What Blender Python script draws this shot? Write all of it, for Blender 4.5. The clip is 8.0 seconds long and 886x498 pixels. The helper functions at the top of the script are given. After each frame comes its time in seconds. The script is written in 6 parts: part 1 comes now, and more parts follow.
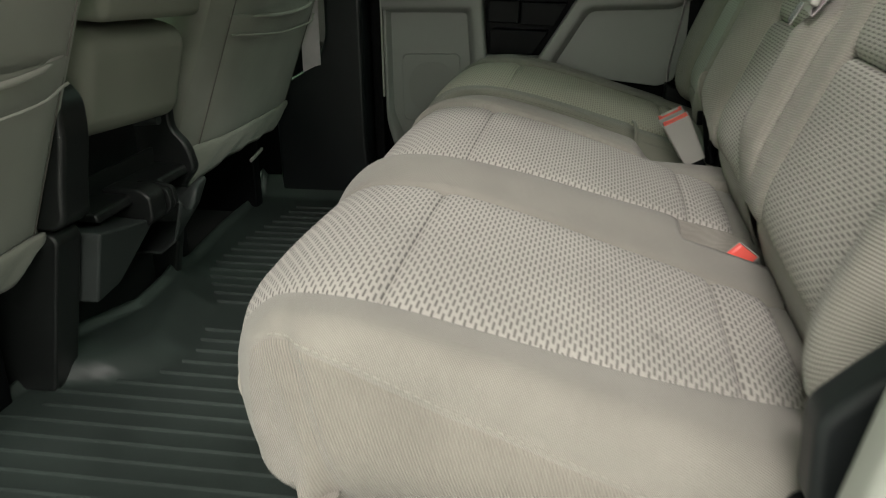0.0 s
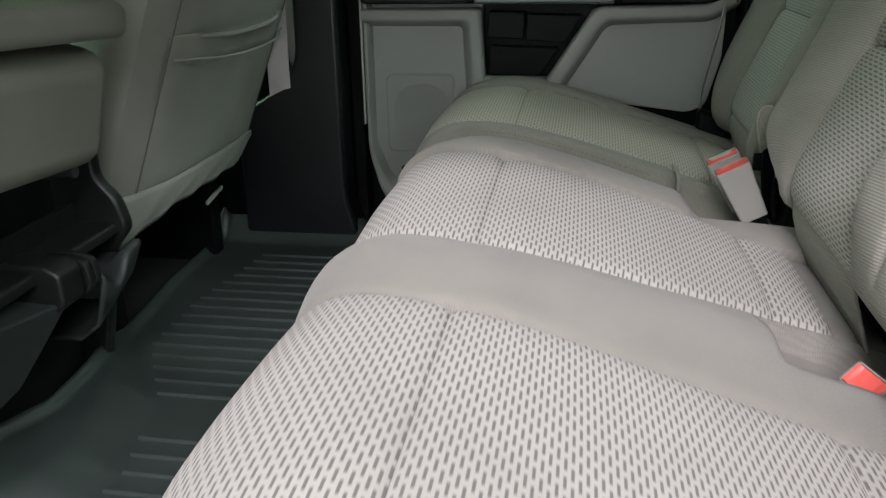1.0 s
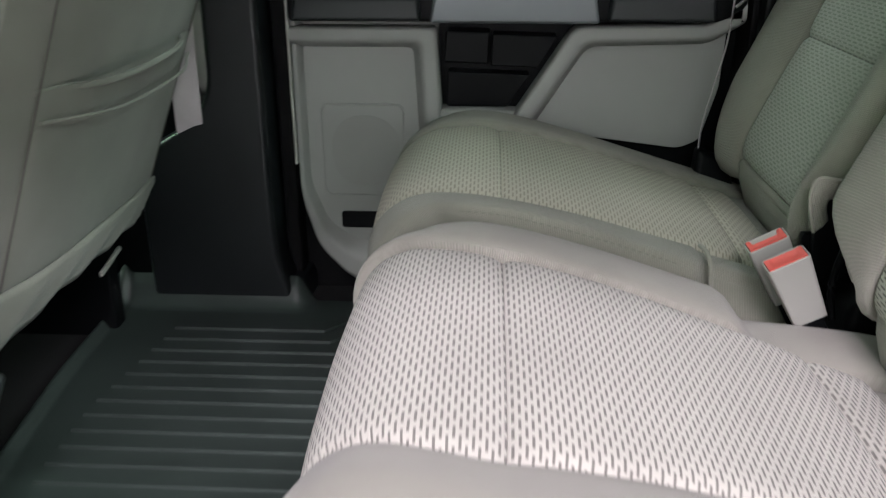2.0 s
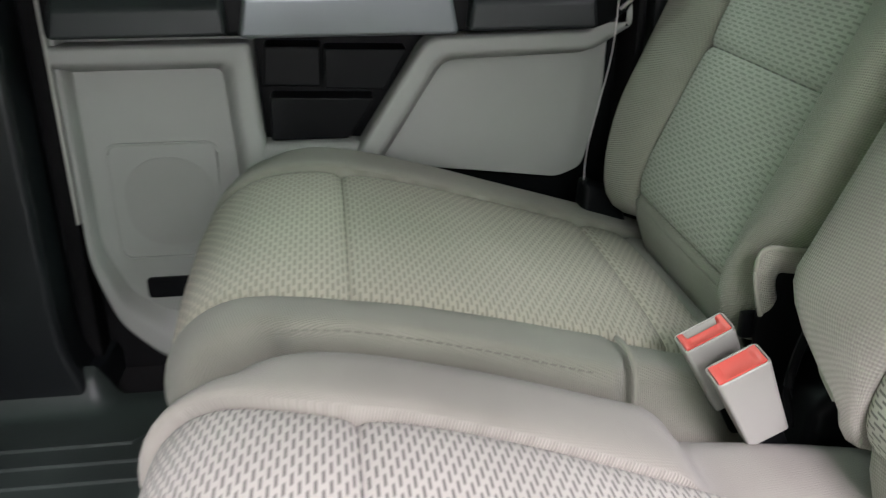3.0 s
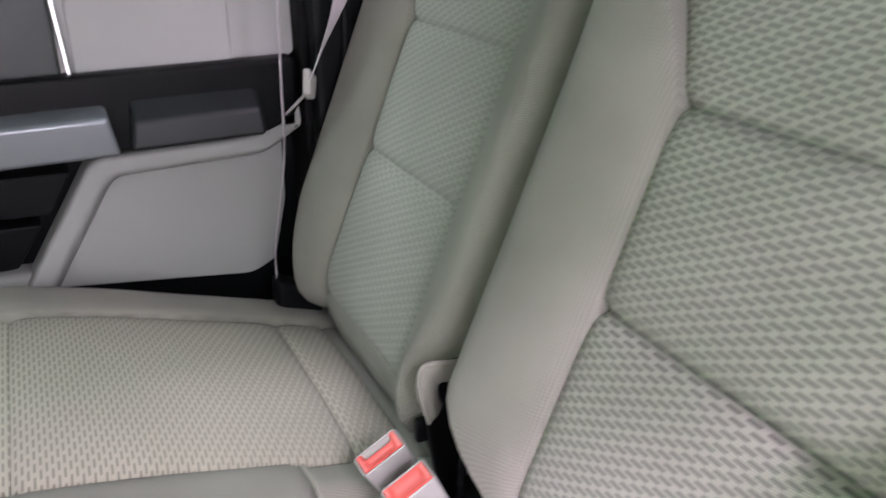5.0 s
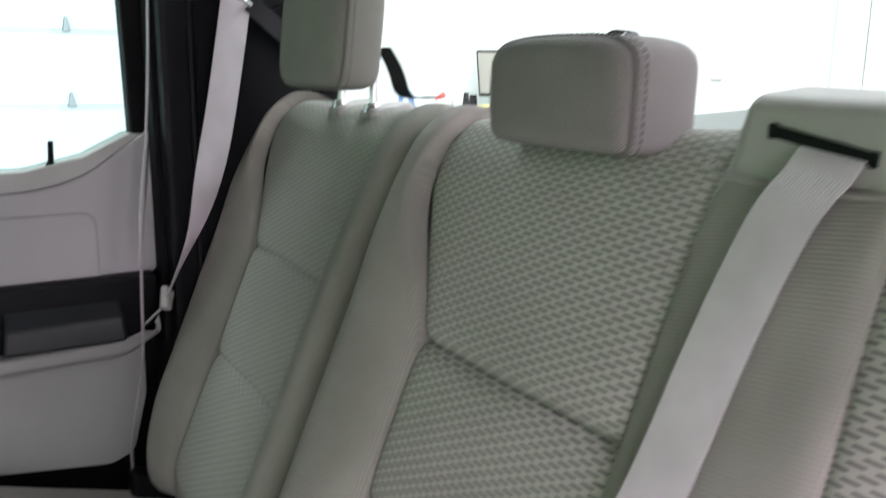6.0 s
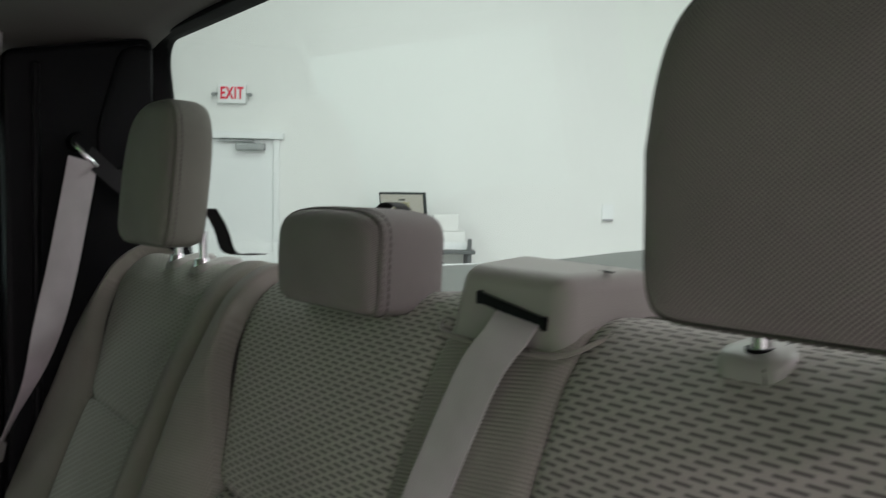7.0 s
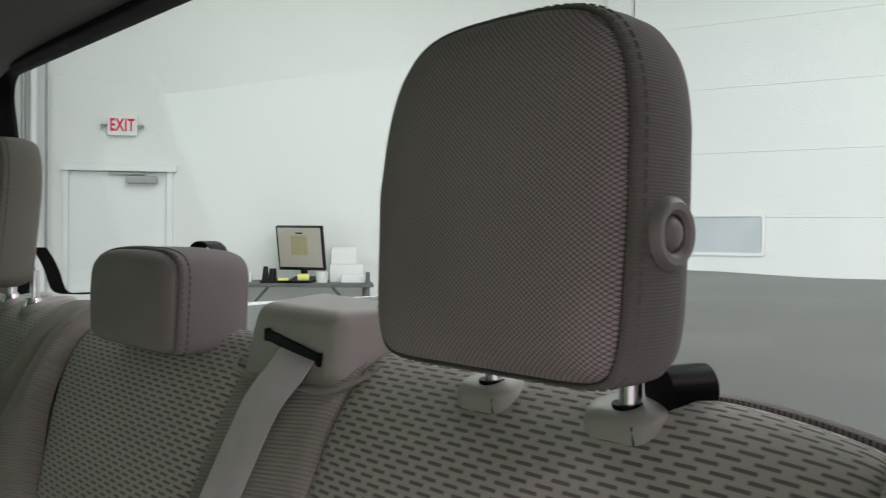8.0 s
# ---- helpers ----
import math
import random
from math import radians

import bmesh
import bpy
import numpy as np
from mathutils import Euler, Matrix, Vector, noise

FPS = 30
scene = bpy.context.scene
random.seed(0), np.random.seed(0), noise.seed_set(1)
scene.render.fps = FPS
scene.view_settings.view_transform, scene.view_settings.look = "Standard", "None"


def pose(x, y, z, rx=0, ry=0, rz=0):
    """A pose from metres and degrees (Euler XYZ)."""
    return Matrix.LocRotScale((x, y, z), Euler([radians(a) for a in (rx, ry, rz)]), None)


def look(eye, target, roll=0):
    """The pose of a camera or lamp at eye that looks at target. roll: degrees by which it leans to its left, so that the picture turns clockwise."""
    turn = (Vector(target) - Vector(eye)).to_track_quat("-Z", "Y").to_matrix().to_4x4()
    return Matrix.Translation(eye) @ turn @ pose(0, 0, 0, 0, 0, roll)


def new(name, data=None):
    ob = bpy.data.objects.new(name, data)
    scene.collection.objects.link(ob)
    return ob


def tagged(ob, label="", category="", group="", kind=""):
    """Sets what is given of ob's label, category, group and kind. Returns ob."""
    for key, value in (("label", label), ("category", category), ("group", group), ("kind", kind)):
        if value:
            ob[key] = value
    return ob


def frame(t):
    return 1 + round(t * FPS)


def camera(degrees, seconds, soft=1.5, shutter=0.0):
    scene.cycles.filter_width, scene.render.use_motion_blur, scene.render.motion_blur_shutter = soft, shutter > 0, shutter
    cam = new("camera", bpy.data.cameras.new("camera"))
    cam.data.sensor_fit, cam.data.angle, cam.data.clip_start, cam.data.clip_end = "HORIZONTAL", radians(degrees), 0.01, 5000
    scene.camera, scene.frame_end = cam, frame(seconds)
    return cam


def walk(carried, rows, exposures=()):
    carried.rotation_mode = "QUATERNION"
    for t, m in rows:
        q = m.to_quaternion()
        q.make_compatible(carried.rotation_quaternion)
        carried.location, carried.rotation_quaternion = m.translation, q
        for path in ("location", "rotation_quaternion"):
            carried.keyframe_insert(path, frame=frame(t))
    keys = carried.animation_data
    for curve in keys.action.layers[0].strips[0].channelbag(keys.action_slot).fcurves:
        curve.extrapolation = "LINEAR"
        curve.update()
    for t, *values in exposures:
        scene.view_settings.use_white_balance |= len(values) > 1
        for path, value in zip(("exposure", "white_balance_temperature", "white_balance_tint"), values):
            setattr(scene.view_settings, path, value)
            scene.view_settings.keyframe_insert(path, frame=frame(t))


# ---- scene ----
cam = camera(55.4, 8.0, soft=1.1, shutter=0.45)
PATH = [
    (0, (0.324, -0.543, 0.682), (-0.014, 1.3, -0.017), -0.9),
    (0.5, (0.266, -0.39, 0.678), (-0.055, 1.453, -0.03), -0.9),
    (1, (0.249, -0.222, 0.682), (-0.052, 1.628, -0.018), -0.9),
    (1.2, (0.238, -0.172, 0.686), (-0.049, 1.678, -0.018), -0.7),
    (2.3, (0.118, 0.201, 0.749), (0.129, 2.036, -0.044), 0.1),
    (2.5, (0.121, 0.261, 0.75), (0.207, 2.09, -0.055), 0.2),
    (3, (0.147, 0.412, 0.739), (0.393, 2.221, -0.077), 0.1),
    (3.5, (0.17, 0.501, 0.71), (0.585, 2.282, -0.102), -0.1),
    (4, (0.178, 0.527, 0.711), (0.793, 2.247, -0.103), -0.4),
    (5.3, (0.244, 0.346, 0.909), (1.108, 1.978, 0.141), -0.2),
    (5.5, (0.23, 0.301, 0.935), (1.158, 1.934, 0.25), -0.1),
    (6, (0.271, 0.209, 0.964), (1.284, 1.881, 0.54), 0.8),
    (6.5, (0.299, 0.136, 0.985), (1.405, 1.784, 0.743), 1.1),
    (7, (0.336, 0.076, 0.995), (1.529, 1.678, 0.891), 1.0),
    (7.5, (0.368, 0.016, 1.005), (1.653, 1.547, 0.964), 1.0),
    (8, (0.394, -0.003, 1.002), (1.754, 1.464, 0.977), 0.6),
]
EXPOSURES = ((0, 0.0, 6500, -3), (0.5, 0.42, 6150, 1), (1, 0.52, 5950, 5), (2.5, 1.3, 5950, 9), (3, 1.5, 6000, 9), (3.5, 1.6, 6050, 10), (4, 1.65, 6050, 12), (5.5, 1.95, 5850, 31), (6, 1.15, 5950, 26), (6.5, 0.2, 6080, 26), (7, -0.2, 6230, 23), (8, -0.15, 6280, 28))
walk(cam, [(t, look(eye, target, roll)) for t, eye, target, roll in PATH], EXPOSURES)


# ---- world and light ----
world = bpy.data.worlds.new("world")
scene.world = world
world.use_nodes = True
world.node_tree.nodes["Background"].inputs[0].default_value = (0.9, 0.95, 1.0, 1)
world.node_tree.nodes["Background"].inputs[1].default_value = 0.02


def area_lamp(name, place, target, sx, sy, watts, colour=(1.0, 0.97, 0.93)):
    lamp = bpy.data.lights.new(name, "AREA")
    lamp.shape, lamp.size, lamp.size_y, lamp.energy, lamp.color = "RECTANGLE", sx, sy, watts, colour
    ob = new(name, lamp)
    ob.matrix_world = look(place, target)
    return ob


CEIL = 4.6
GROUND = -0.52
WARM, COOL, PALE = (1.0, 0.845, 0.87), (0.87, 1.0, 0.865), (0.96, 1.0, 0.90)
# Lamps out of view; x 2.6, -0.5 and -6.2 are added cab fill.
for lx, ly, wide, long, watts, tone in ((0.2, -3.75, 2.2, 0.7, 330, WARM), (0.2, -4.9, 2.2, 0.5, 130, WARM), (2.6, -4.4, 2.2, 0.6, 190, WARM), (-0.5, -7.0, 3.0, 1.0, 90, PALE), (-2.5, 3.8, 1.6, 3.0, 110, COOL), (2.9, 3.6, 1.6, 3.0, 112, COOL), (5.5, -0.5, 1.6, 3.0, 135, COOL), (-6.2, 1.0, 1.6, 3.0, 340, COOL)):
    area_lamp("unseen_lamp", (lx, ly, CEIL - 0.12), (lx, ly, 0), wide, long, watts, tone)


# ---- materials ----
def material(name):
    m = bpy.data.materials.new(name)
    m.use_nodes = True
    return m, m.node_tree.nodes, m.node_tree.links, m.node_tree.nodes["Principled BSDF"]


def nd(nodes, kind, **props):
    n = nodes.new(kind)
    for k, v in props.items():
        if k == "operation":
            n.operation = v
        elif k == "data_type":
            n.data_type = v
        elif k == "blend_type":
            n.blend_type = v
    return n


def maths(nodes, links, op, a, b=None, c=None):
    n = nd(nodes, "ShaderNodeMath", operation=op)
    for i, v in enumerate((a, b, c)):
        if v is None:
            continue
        if isinstance(v, (int, float)):
            n.inputs[i].default_value = v
        else:
            links.new(v, n.inputs[i])
    return n.outputs[0]


def ramp(nodes, links, value, stops):
    n = nodes.new("ShaderNodeValToRGB")
    els = n.color_ramp.elements
    els[0].position, els[0].color = stops[0][0], (*stops[0][1], 1)
    els[1].position, els[1].color = stops[-1][0], (*stops[-1][1], 1)
    for p, c in stops[1:-1]:
        e = els.new(p)
        e.color = (*c, 1)
    links.new(value, n.inputs[0])
    return n.outputs[0]


def noise_tex(nodes, links, scale, detail=3.0, coords=None):
    n = nodes.new("ShaderNodeTexNoise")
    n.inputs["Scale"].default_value, n.inputs["Detail"].default_value = scale, detail
    if coords is None:
        t = nodes.new("ShaderNodeTexCoord")
        coords = t.outputs["Object"]
    links.new(coords, n.inputs["Vector"])
    return n.outputs["Fac"]


def bump(nodes, links, height, strength, distance, bsdf):
    b = nodes.new("ShaderNodeBump")
    b.inputs["Strength"].default_value, b.inputs["Distance"].default_value = strength, distance
    links.new(height, b.inputs["Height"])
    links.new(b.outputs[0], bsdf.inputs["Normal"])


def mix(nodes, links, fac, a, b, blend="MIX"):
    n = nodes.new("ShaderNodeMix")
    n.data_type, n.blend_type = "RGBA", blend
    if isinstance(fac, (int, float)):
        n.inputs[0].default_value = fac
    else:
        links.new(fac, n.inputs[0])
    for i, v in ((6, a), (7, b)):
        if isinstance(v, tuple):
            n.inputs[i].default_value = (*v, 1)
        else:
            links.new(v, n.inputs[i])
    return n.outputs[2]


def plain_material(name, colour, rough, grain=400.0, grain_depth=0.15, wear=0.12, metal=0.0, spec=0.5, sheen=0.0, big=6.0):
    m, nodes, links, b = material(name)
    large = noise_tex(nodes, links, big, 4.0)
    fine = noise_tex(nodes, links, grain, 2.0)
    dark = tuple(c * (1 - wear) for c in colour)
    lite = tuple(min(1.0, c * (1 + wear)) for c in colour)
    col = ramp(nodes, links, large, ((0.3, dark), (0.7, lite)))
    links.new(col, b.inputs["Base Color"])
    r = maths(nodes, links, "MULTIPLY_ADD", large, 0.16, rough - 0.08)
    links.new(r, b.inputs["Roughness"])
    b.inputs["Metallic"].default_value = metal
    b.inputs["Specular IOR Level"].default_value = spec
    if sheen:
        b.inputs["Sheen Weight"].default_value = sheen
    if grain_depth:
        bump(nodes, links, fine, grain_depth, 0.0008, b)
    return m


def uv_xy(nodes, links):
    t = nodes.new("ShaderNodeUVMap")
    t.uv_map = "cloth"
    s = nodes.new("ShaderNodeSeparateXYZ")
    links.new(t.outputs[0], s.inputs[0])
    return s.outputs[0], s.outputs[1], t.outputs[0]


def smoothband(nodes, links, value, lo, hi, soft):
    a = nodes.new("ShaderNodeMapRange")
    a.interpolation_type = "SMOOTHSTEP"
    links.new(value, a.inputs[0])
    a.inputs[1].default_value, a.inputs[2].default_value = lo - soft, lo + soft
    c = nodes.new("ShaderNodeMapRange")
    c.interpolation_type = "SMOOTHSTEP"
    links.new(value, c.inputs[0])
    c.inputs[1].default_value, c.inputs[2].default_value = hi - soft, hi + soft
    return maths(nodes, links, "SUBTRACT", a.outputs[0], c.outputs[0])


def dash_cloth(name, pitch_u, pitch_v, light, thread, dark, stains=()):
    """Knitted cloth with short dark dashes in brick order."""
    m, nodes, links, b = material(name)
    u, v, uv = uv_xy(nodes, links)
    vr = maths(nodes, links, "DIVIDE", v, pitch_v)
    row = maths(nodes, links, "FLOOR", vr)
    odd = maths(nodes, links, "MULTIPLY", maths(nodes, links, "MODULO", row, 2.0), 0.5)
    ur = maths(nodes, links, "ADD", maths(nodes, links, "DIVIDE", u, pitch_u), odd)
    fu = maths(nodes, links, "FRACT", ur)
    fv = maths(nodes, links, "FRACT", vr)
    dash = maths(nodes, links, "MULTIPLY", smoothband(nodes, links, fu, 0.17, 0.83, 0.05), smoothband(nodes, links, fv, 0.28, 0.72, 0.1))
    yarn = maths(nodes, links, "SINE", maths(nodes, links, "MULTIPLY", u, 2 * math.pi / 0.0011))
    cord = maths(nodes, links, "SINE", maths(nodes, links, "MULTIPLY", v, 2 * math.pi / 0.0011))
    weave = maths(nodes, links, "MULTIPLY", yarn, cord)
    large = noise_tex(nodes, links, 7.0, 4.0)
    base = ramp(nodes, links, large, ((0.3, tuple(c * 0.85 for c in light)), (0.7, light)))
    base = mix(nodes, links, maths(nodes, links, "MULTIPLY_ADD", weave, 0.12, 0.14), base, thread)
    ink = mix(nodes, links, maths(nodes, links, "MULTIPLY_ADD", weave, 0.2, 0.25), dark, thread)
    col = mix(nodes, links, maths(nodes, links, "MULTIPLY", dash, 0.93), base, ink)
    for place, size, depth in stains:
        here = nodes.new("ShaderNodeTexCoord")
        gap = nodes.new("ShaderNodeVectorMath")
        gap.operation = "DISTANCE"
        links.new(here.outputs["Object"], gap.inputs[0])
        gap.inputs[1].default_value = place
        ragged = maths(nodes, links, "MULTIPLY_ADD", noise_tex(nodes, links, 70.0, 4.0), size * 1.2, gap.outputs["Value"])
        fade = nodes.new("ShaderNodeMapRange")
        fade.interpolation_type = "SMOOTHSTEP"
        links.new(ragged, fade.inputs[0])
        fade.inputs[1].default_value, fade.inputs[2].default_value = size * 0.5, size * 1.7
        fade.inputs[3].default_value, fade.inputs[4].default_value = depth, 0.0
        col = mix(nodes, links, fade.outputs[0], col, tuple(c * 0.45 for c in thread))
    links.new(col, b.inputs["Base Color"])
    b.inputs["Roughness"].default_value = 0.92
    b.inputs["Specular IOR Level"].default_value = 0.25
    b.inputs["Sheen Weight"].default_value = 0.15
    high = maths(nodes, links, "SUBTRACT", maths(nodes, links, "MULTIPLY", weave, 0.25), dash)
    bump(nodes, links, high, 0.6, 0.0009, b)
    return m


def twill_cloth(name, colour, pitch=0.0023, slope=1.0, depth=0.5, lattice=0.55):
    """Plain cover cloth with a fine diagonal rib."""
    m, nodes, links, b = material(name)
    u, v, uv = uv_xy(nodes, links)
    d = maths(nodes, links, "ADD", maths(nodes, links, "MULTIPLY", u, slope), v)
    rib = maths(nodes, links, "SINE", maths(nodes, links, "MULTIPLY", d, 2 * math.pi / pitch))
    cross = maths(nodes, links, "SINE", maths(nodes, links, "MULTIPLY", u, 2 * math.pi / (pitch * 0.8)))
    high = maths(nodes, links, "MULTIPLY_ADD", cross, lattice, rib)
    large = noise_tex(nodes, links, 9.0, 4.0)
    base = ramp(nodes, links, large, ((0.3, tuple(c * 0.85 for c in colour)), (0.7, tuple(c * 1.06 for c in colour))))
    shade = maths(nodes, links, "MULTIPLY_ADD", high, 0.125, 0.17)
    col = mix(nodes, links, shade, base, tuple(c * 0.35 for c in colour))
    links.new(col, b.inputs["Base Color"])
    b.inputs["Roughness"].default_value = 0.9
    b.inputs["Specular IOR Level"].default_value = 0.25
    b.inputs["Sheen Weight"].default_value = 0.2
    bump(nodes, links, high, depth, 0.0005, b)
    return m


def mesh_cloth(name, colour, pitch=0.0031, dark=0.80):
    """Open spacer cloth with small dark pores in diamond order."""
    m, nodes, links, b = material(name)
    u, v, uv = uv_xy(nodes, links)
    k1 = maths(nodes, links, "MULTIPLY", u, math.pi / pitch)
    k2 = maths(nodes, links, "MULTIPLY", v, math.pi / (pitch * 0.80))
    a = maths(nodes, links, "SINE", maths(nodes, links, "ADD", k1, k2))
    c = maths(nodes, links, "SINE", maths(nodes, links, "SUBTRACT", k1, k2))
    knot = maths(nodes, links, "ABSOLUTE", maths(nodes, links, "MULTIPLY", a, c))
    pore = smoothband(nodes, links, knot, -1.0, 0.30, 0.2)
    large = noise_tex(nodes, links, 9.0, 4.0)
    base = ramp(nodes, links, large, ((0.3, tuple(k * 0.88 for k in colour)), (0.7, tuple(k * 1.06 for k in colour))))
    col = mix(nodes, links, maths(nodes, links, "MULTIPLY", pore, dark), base, tuple(k * 0.2 for k in colour))
    links.new(col, b.inputs["Base Color"])
    b.inputs["Roughness"].default_value = 0.9
    b.inputs["Specular IOR Level"].default_value = 0.25
    b.inputs["Sheen Weight"].default_value = 0.15
    bump(nodes, links, maths(nodes, links, "MULTIPLY", pore, -1.0), 0.6, 0.0007, b)
    return m


def webbing_cloth(name, colour):
    m, nodes, links, b = material(name)
    u, v, uv = uv_xy(nodes, links)
    rib = maths(nodes, links, "SINE", maths(nodes, links, "MULTIPLY", u, 2 * math.pi / 0.0026))
    fine = maths(nodes, links, "SINE", maths(nodes, links, "MULTIPLY", v, 2 * math.pi / 0.0016))
    high = maths(nodes, links, "MULTIPLY_ADD", fine, 0.3, rib)
    large = noise_tex(nodes, links, 25.0, 4.0)
    base = ramp(nodes, links, large, ((0.3, tuple(c * 0.88 for c in colour)), (0.7, tuple(c * 1.05 for c in colour))))
    col = mix(nodes, links, maths(nodes, links, "MULTIPLY_ADD", high, 0.11, 0.15), base, tuple(c * 0.5 for c in colour))
    links.new(col, b.inputs["Base Color"])
    b.inputs["Roughness"].default_value = 0.65
    b.inputs["Specular IOR Level"].default_value = 0.3
    bump(nodes, links, high, 0.35, 0.0003, b)
    return m


def glass_material(name, tint):
    m, nodes, links, b = material(name)
    nodes.remove(b)
    out = nodes["Material Output"]
    clear = nodes.new("ShaderNodeBsdfTransparent")
    clear.inputs[0].default_value = (*tint, 1)
    gloss = nodes.new("ShaderNodeBsdfGlossy")
    gloss.inputs["Roughness"].default_value = 0.02
    f = nodes.new("ShaderNodeLayerWeight")
    f.inputs[0].default_value = 0.5
    k = maths(nodes, links, "POWER", f.outputs["Facing"], 4.0)
    mx = nodes.new("ShaderNodeMixShader")
    links.new(maths(nodes, links, "MULTIPLY_ADD", k, 0.6, 0.02), mx.inputs[0])
    links.new(clear.outputs[0], mx.inputs[1])
    links.new(gloss.outputs[0], mx.inputs[2])
    links.new(mx.outputs[0], out.inputs[0])
    return m


def glow_material(name, colour, strength):
    m, nodes, links, b = material(name)
    b.inputs["Base Color"].default_value = (*colour, 1)
    b.inputs["Emission Color"].default_value = (*colour, 1)
    b.inputs["Emission Strength"].default_value = strength
    return m


SEAT = (0.335, 0.319, 0.283)
M_TWILL = twill_cloth("seat_twill", SEAT, 0.0023, 0.8, 0.45, 0.5)
M_TWILL_BACK = twill_cloth("back_twill", SEAT, 0.0031, 0.15, 0.5, 0.75)
# Seat twill copy, tinted for the green light on the narrow bench.
M_TWILL_LIT = twill_cloth("green_lit_twill", (0.310, 0.308, 0.257), 0.0022, 0.25, 0.55, 0.85)
M_TWILL_SIDE = twill_cloth("seat_side_twill", (0.298, 0.278, 0.242), 0.0086, 3.2, 0.7, 0.0)
M_DASH = dash_cloth("seat_dash_cloth", 0.0180, 0.0047, (0.55, 0.527, 0.483), (0.36, 0.345, 0.315), (0.088, 0.083, 0.077), (((0.388, 0.168, 0.330), 0.016, 0.45), ((0.36, 0.19, 0.342), 0.010, 0.25), ((0.20, 0.31, 0.385), 0.012, 0.2)))
# Dash cloth copies, tinted and softened for that bench's green, dim light.
M_DASH_LIT = dash_cloth("green_lit_dash_cloth", 0.0180, 0.0047, (0.528, 0.50, 0.40), (0.405, 0.384, 0.309), (0.248, 0.237, 0.192))
M_DASH_BACK_LIT = dash_cloth("green_lit_back_cloth", 0.0180, 0.0047, (0.38, 0.395, 0.333), (0.30, 0.308, 0.262), (0.20, 0.21, 0.175))
M_MESH = mesh_cloth("headrest_cloth", (0.318, 0.284, 0.27))
M_THREAD = plain_material("pale_thread", (0.345, 0.33, 0.29), 0.8, 800, 0.2, 0.1)
M_SEAM = plain_material("green_thread", (0.19, 0.188, 0.155), 0.8, 800, 0.2, 0.1)
M_WEB = webbing_cloth("belt_webbing", (0.66, 0.61, 0.628))
M_TRIM = plain_material("grey_trim_plastic", (0.34, 0.328, 0.30), 0.55, 900, 0.25, 0.05)
M_DOORTRIM = plain_material("door_trim_plastic", (0.385, 0.38, 0.37), 0.55, 900, 0.25, 0.05)
# Greyer lower trim, also darkened for the weaker light low on the door.
M_DOORSHADE = plain_material("shaded_door_plastic", (0.295, 0.30, 0.282), 0.55, 900, 0.25, 0.05)
M_TRIM_LIGHT = plain_material("pale_trim_plastic", (0.42, 0.425, 0.39), 0.5, 900, 0.2, 0.05)
M_BUCKLE = plain_material("buckle_plastic", (0.40, 0.39, 0.365), 0.45, 500, 0.1, 0.05)
M_BLACK = plain_material("black_plastic", (0.0045, 0.005, 0.0056), 0.38, 900, 0.25, 0.25, 0.0, 0.10)
M_CONSOLE = plain_material("console_plastic", (0.013, 0.015, 0.0145), 0.32, 900, 0.25, 0.25, 0.0, 0.40)
M_PILLAR = plain_material("charcoal_pillar_trim", (0.0085, 0.0105, 0.0115), 0.36, 700, 0.3, 0.2, 0.0, 0.4)
M_DARK = plain_material("dark_grey_plastic", (0.040, 0.047, 0.045), 0.4, 900, 0.25, 0.2, 0.0, 0.35)
M_PAD = plain_material("soft_black_plastic", (0.018, 0.021, 0.022), 0.42, 900, 0.25, 0.2, 0.0, 0.3)
M_SILVER = plain_material("satin_silver_paint", (0.25, 0.265, 0.285), 0.38, 300, 0.05, 0.08, 0.6)
M_CHROME = plain_material("chrome", (0.86, 0.85, 0.87), 0.24, 100, 0.0, 0.03, 1.0)
M_RED = plain_material("red_button_plastic", (0.85, 0.125, 0.10), 0.4, 300, 0.05, 0.06)
M_MAT = plain_material("floor_mat_rubber", (0.030, 0.040, 0.036), 0.38, 1200, 0.25, 0.25)
M_CARPET = plain_material("black_carpet", (0.006, 0.006, 0.0063), 0.95, 1500, 0.6, 0.3)
M_HEADLINER = plain_material("grey_headliner", (0.155, 0.147, 0.137), 0.95, 1400, 0.4, 0.06)
M_FRONT = twill_cloth("front_seat_cloth", (0.30, 0.305, 0.262), 0.0016, 1.0, 0.3)
M_WALL = plain_material("white_wall_paint", (0.80, 0.82, 0.80), 0.7, 60, 0.05, 0.03, big=0.6)
M_PANELWHITE = plain_material("white_door_steel", (0.82, 0.85, 0.85), 0.45, 200, 0.015, 0.02, big=0.8)
M_CONCRETE = plain_material("hall_floor_concrete", (0.42, 0.42, 0.40), 0.4, 60, 0.1, 0.12, big=1.5)
M_VINYL = plain_material("tonneau_vinyl", (0.098, 0.106, 0.098), 0.5, 1500, 0.3, 0.12)
M_PAINT = plain_material("white_body_paint", (0.78, 0.79, 0.80), 0.25, 40, 0.0, 0.02)
M_GLASS = glass_material("window_glass", (0.93, 0.97, 0.95))
M_TINT = glass_material("green_tinted_glass", (0.64, 0.95, 0.58))
M_SIDEGLASS = glass_material("pale_tinted_glass", (0.77, 0.87, 0.86))
M_RUBBER = plain_material("black_rubber_seal", (0.006, 0.006, 0.0065), 0.7, 900, 0.2, 0.2, 0.0, 0.1)


# ---- mesh helpers ----
def finish(ob, mat, parent, label):
    if mat is not None:
        ob.data.materials.append(mat)
    if parent is not None:
        ob.parent = parent
    if label:
        ob["label"] = label
    return ob


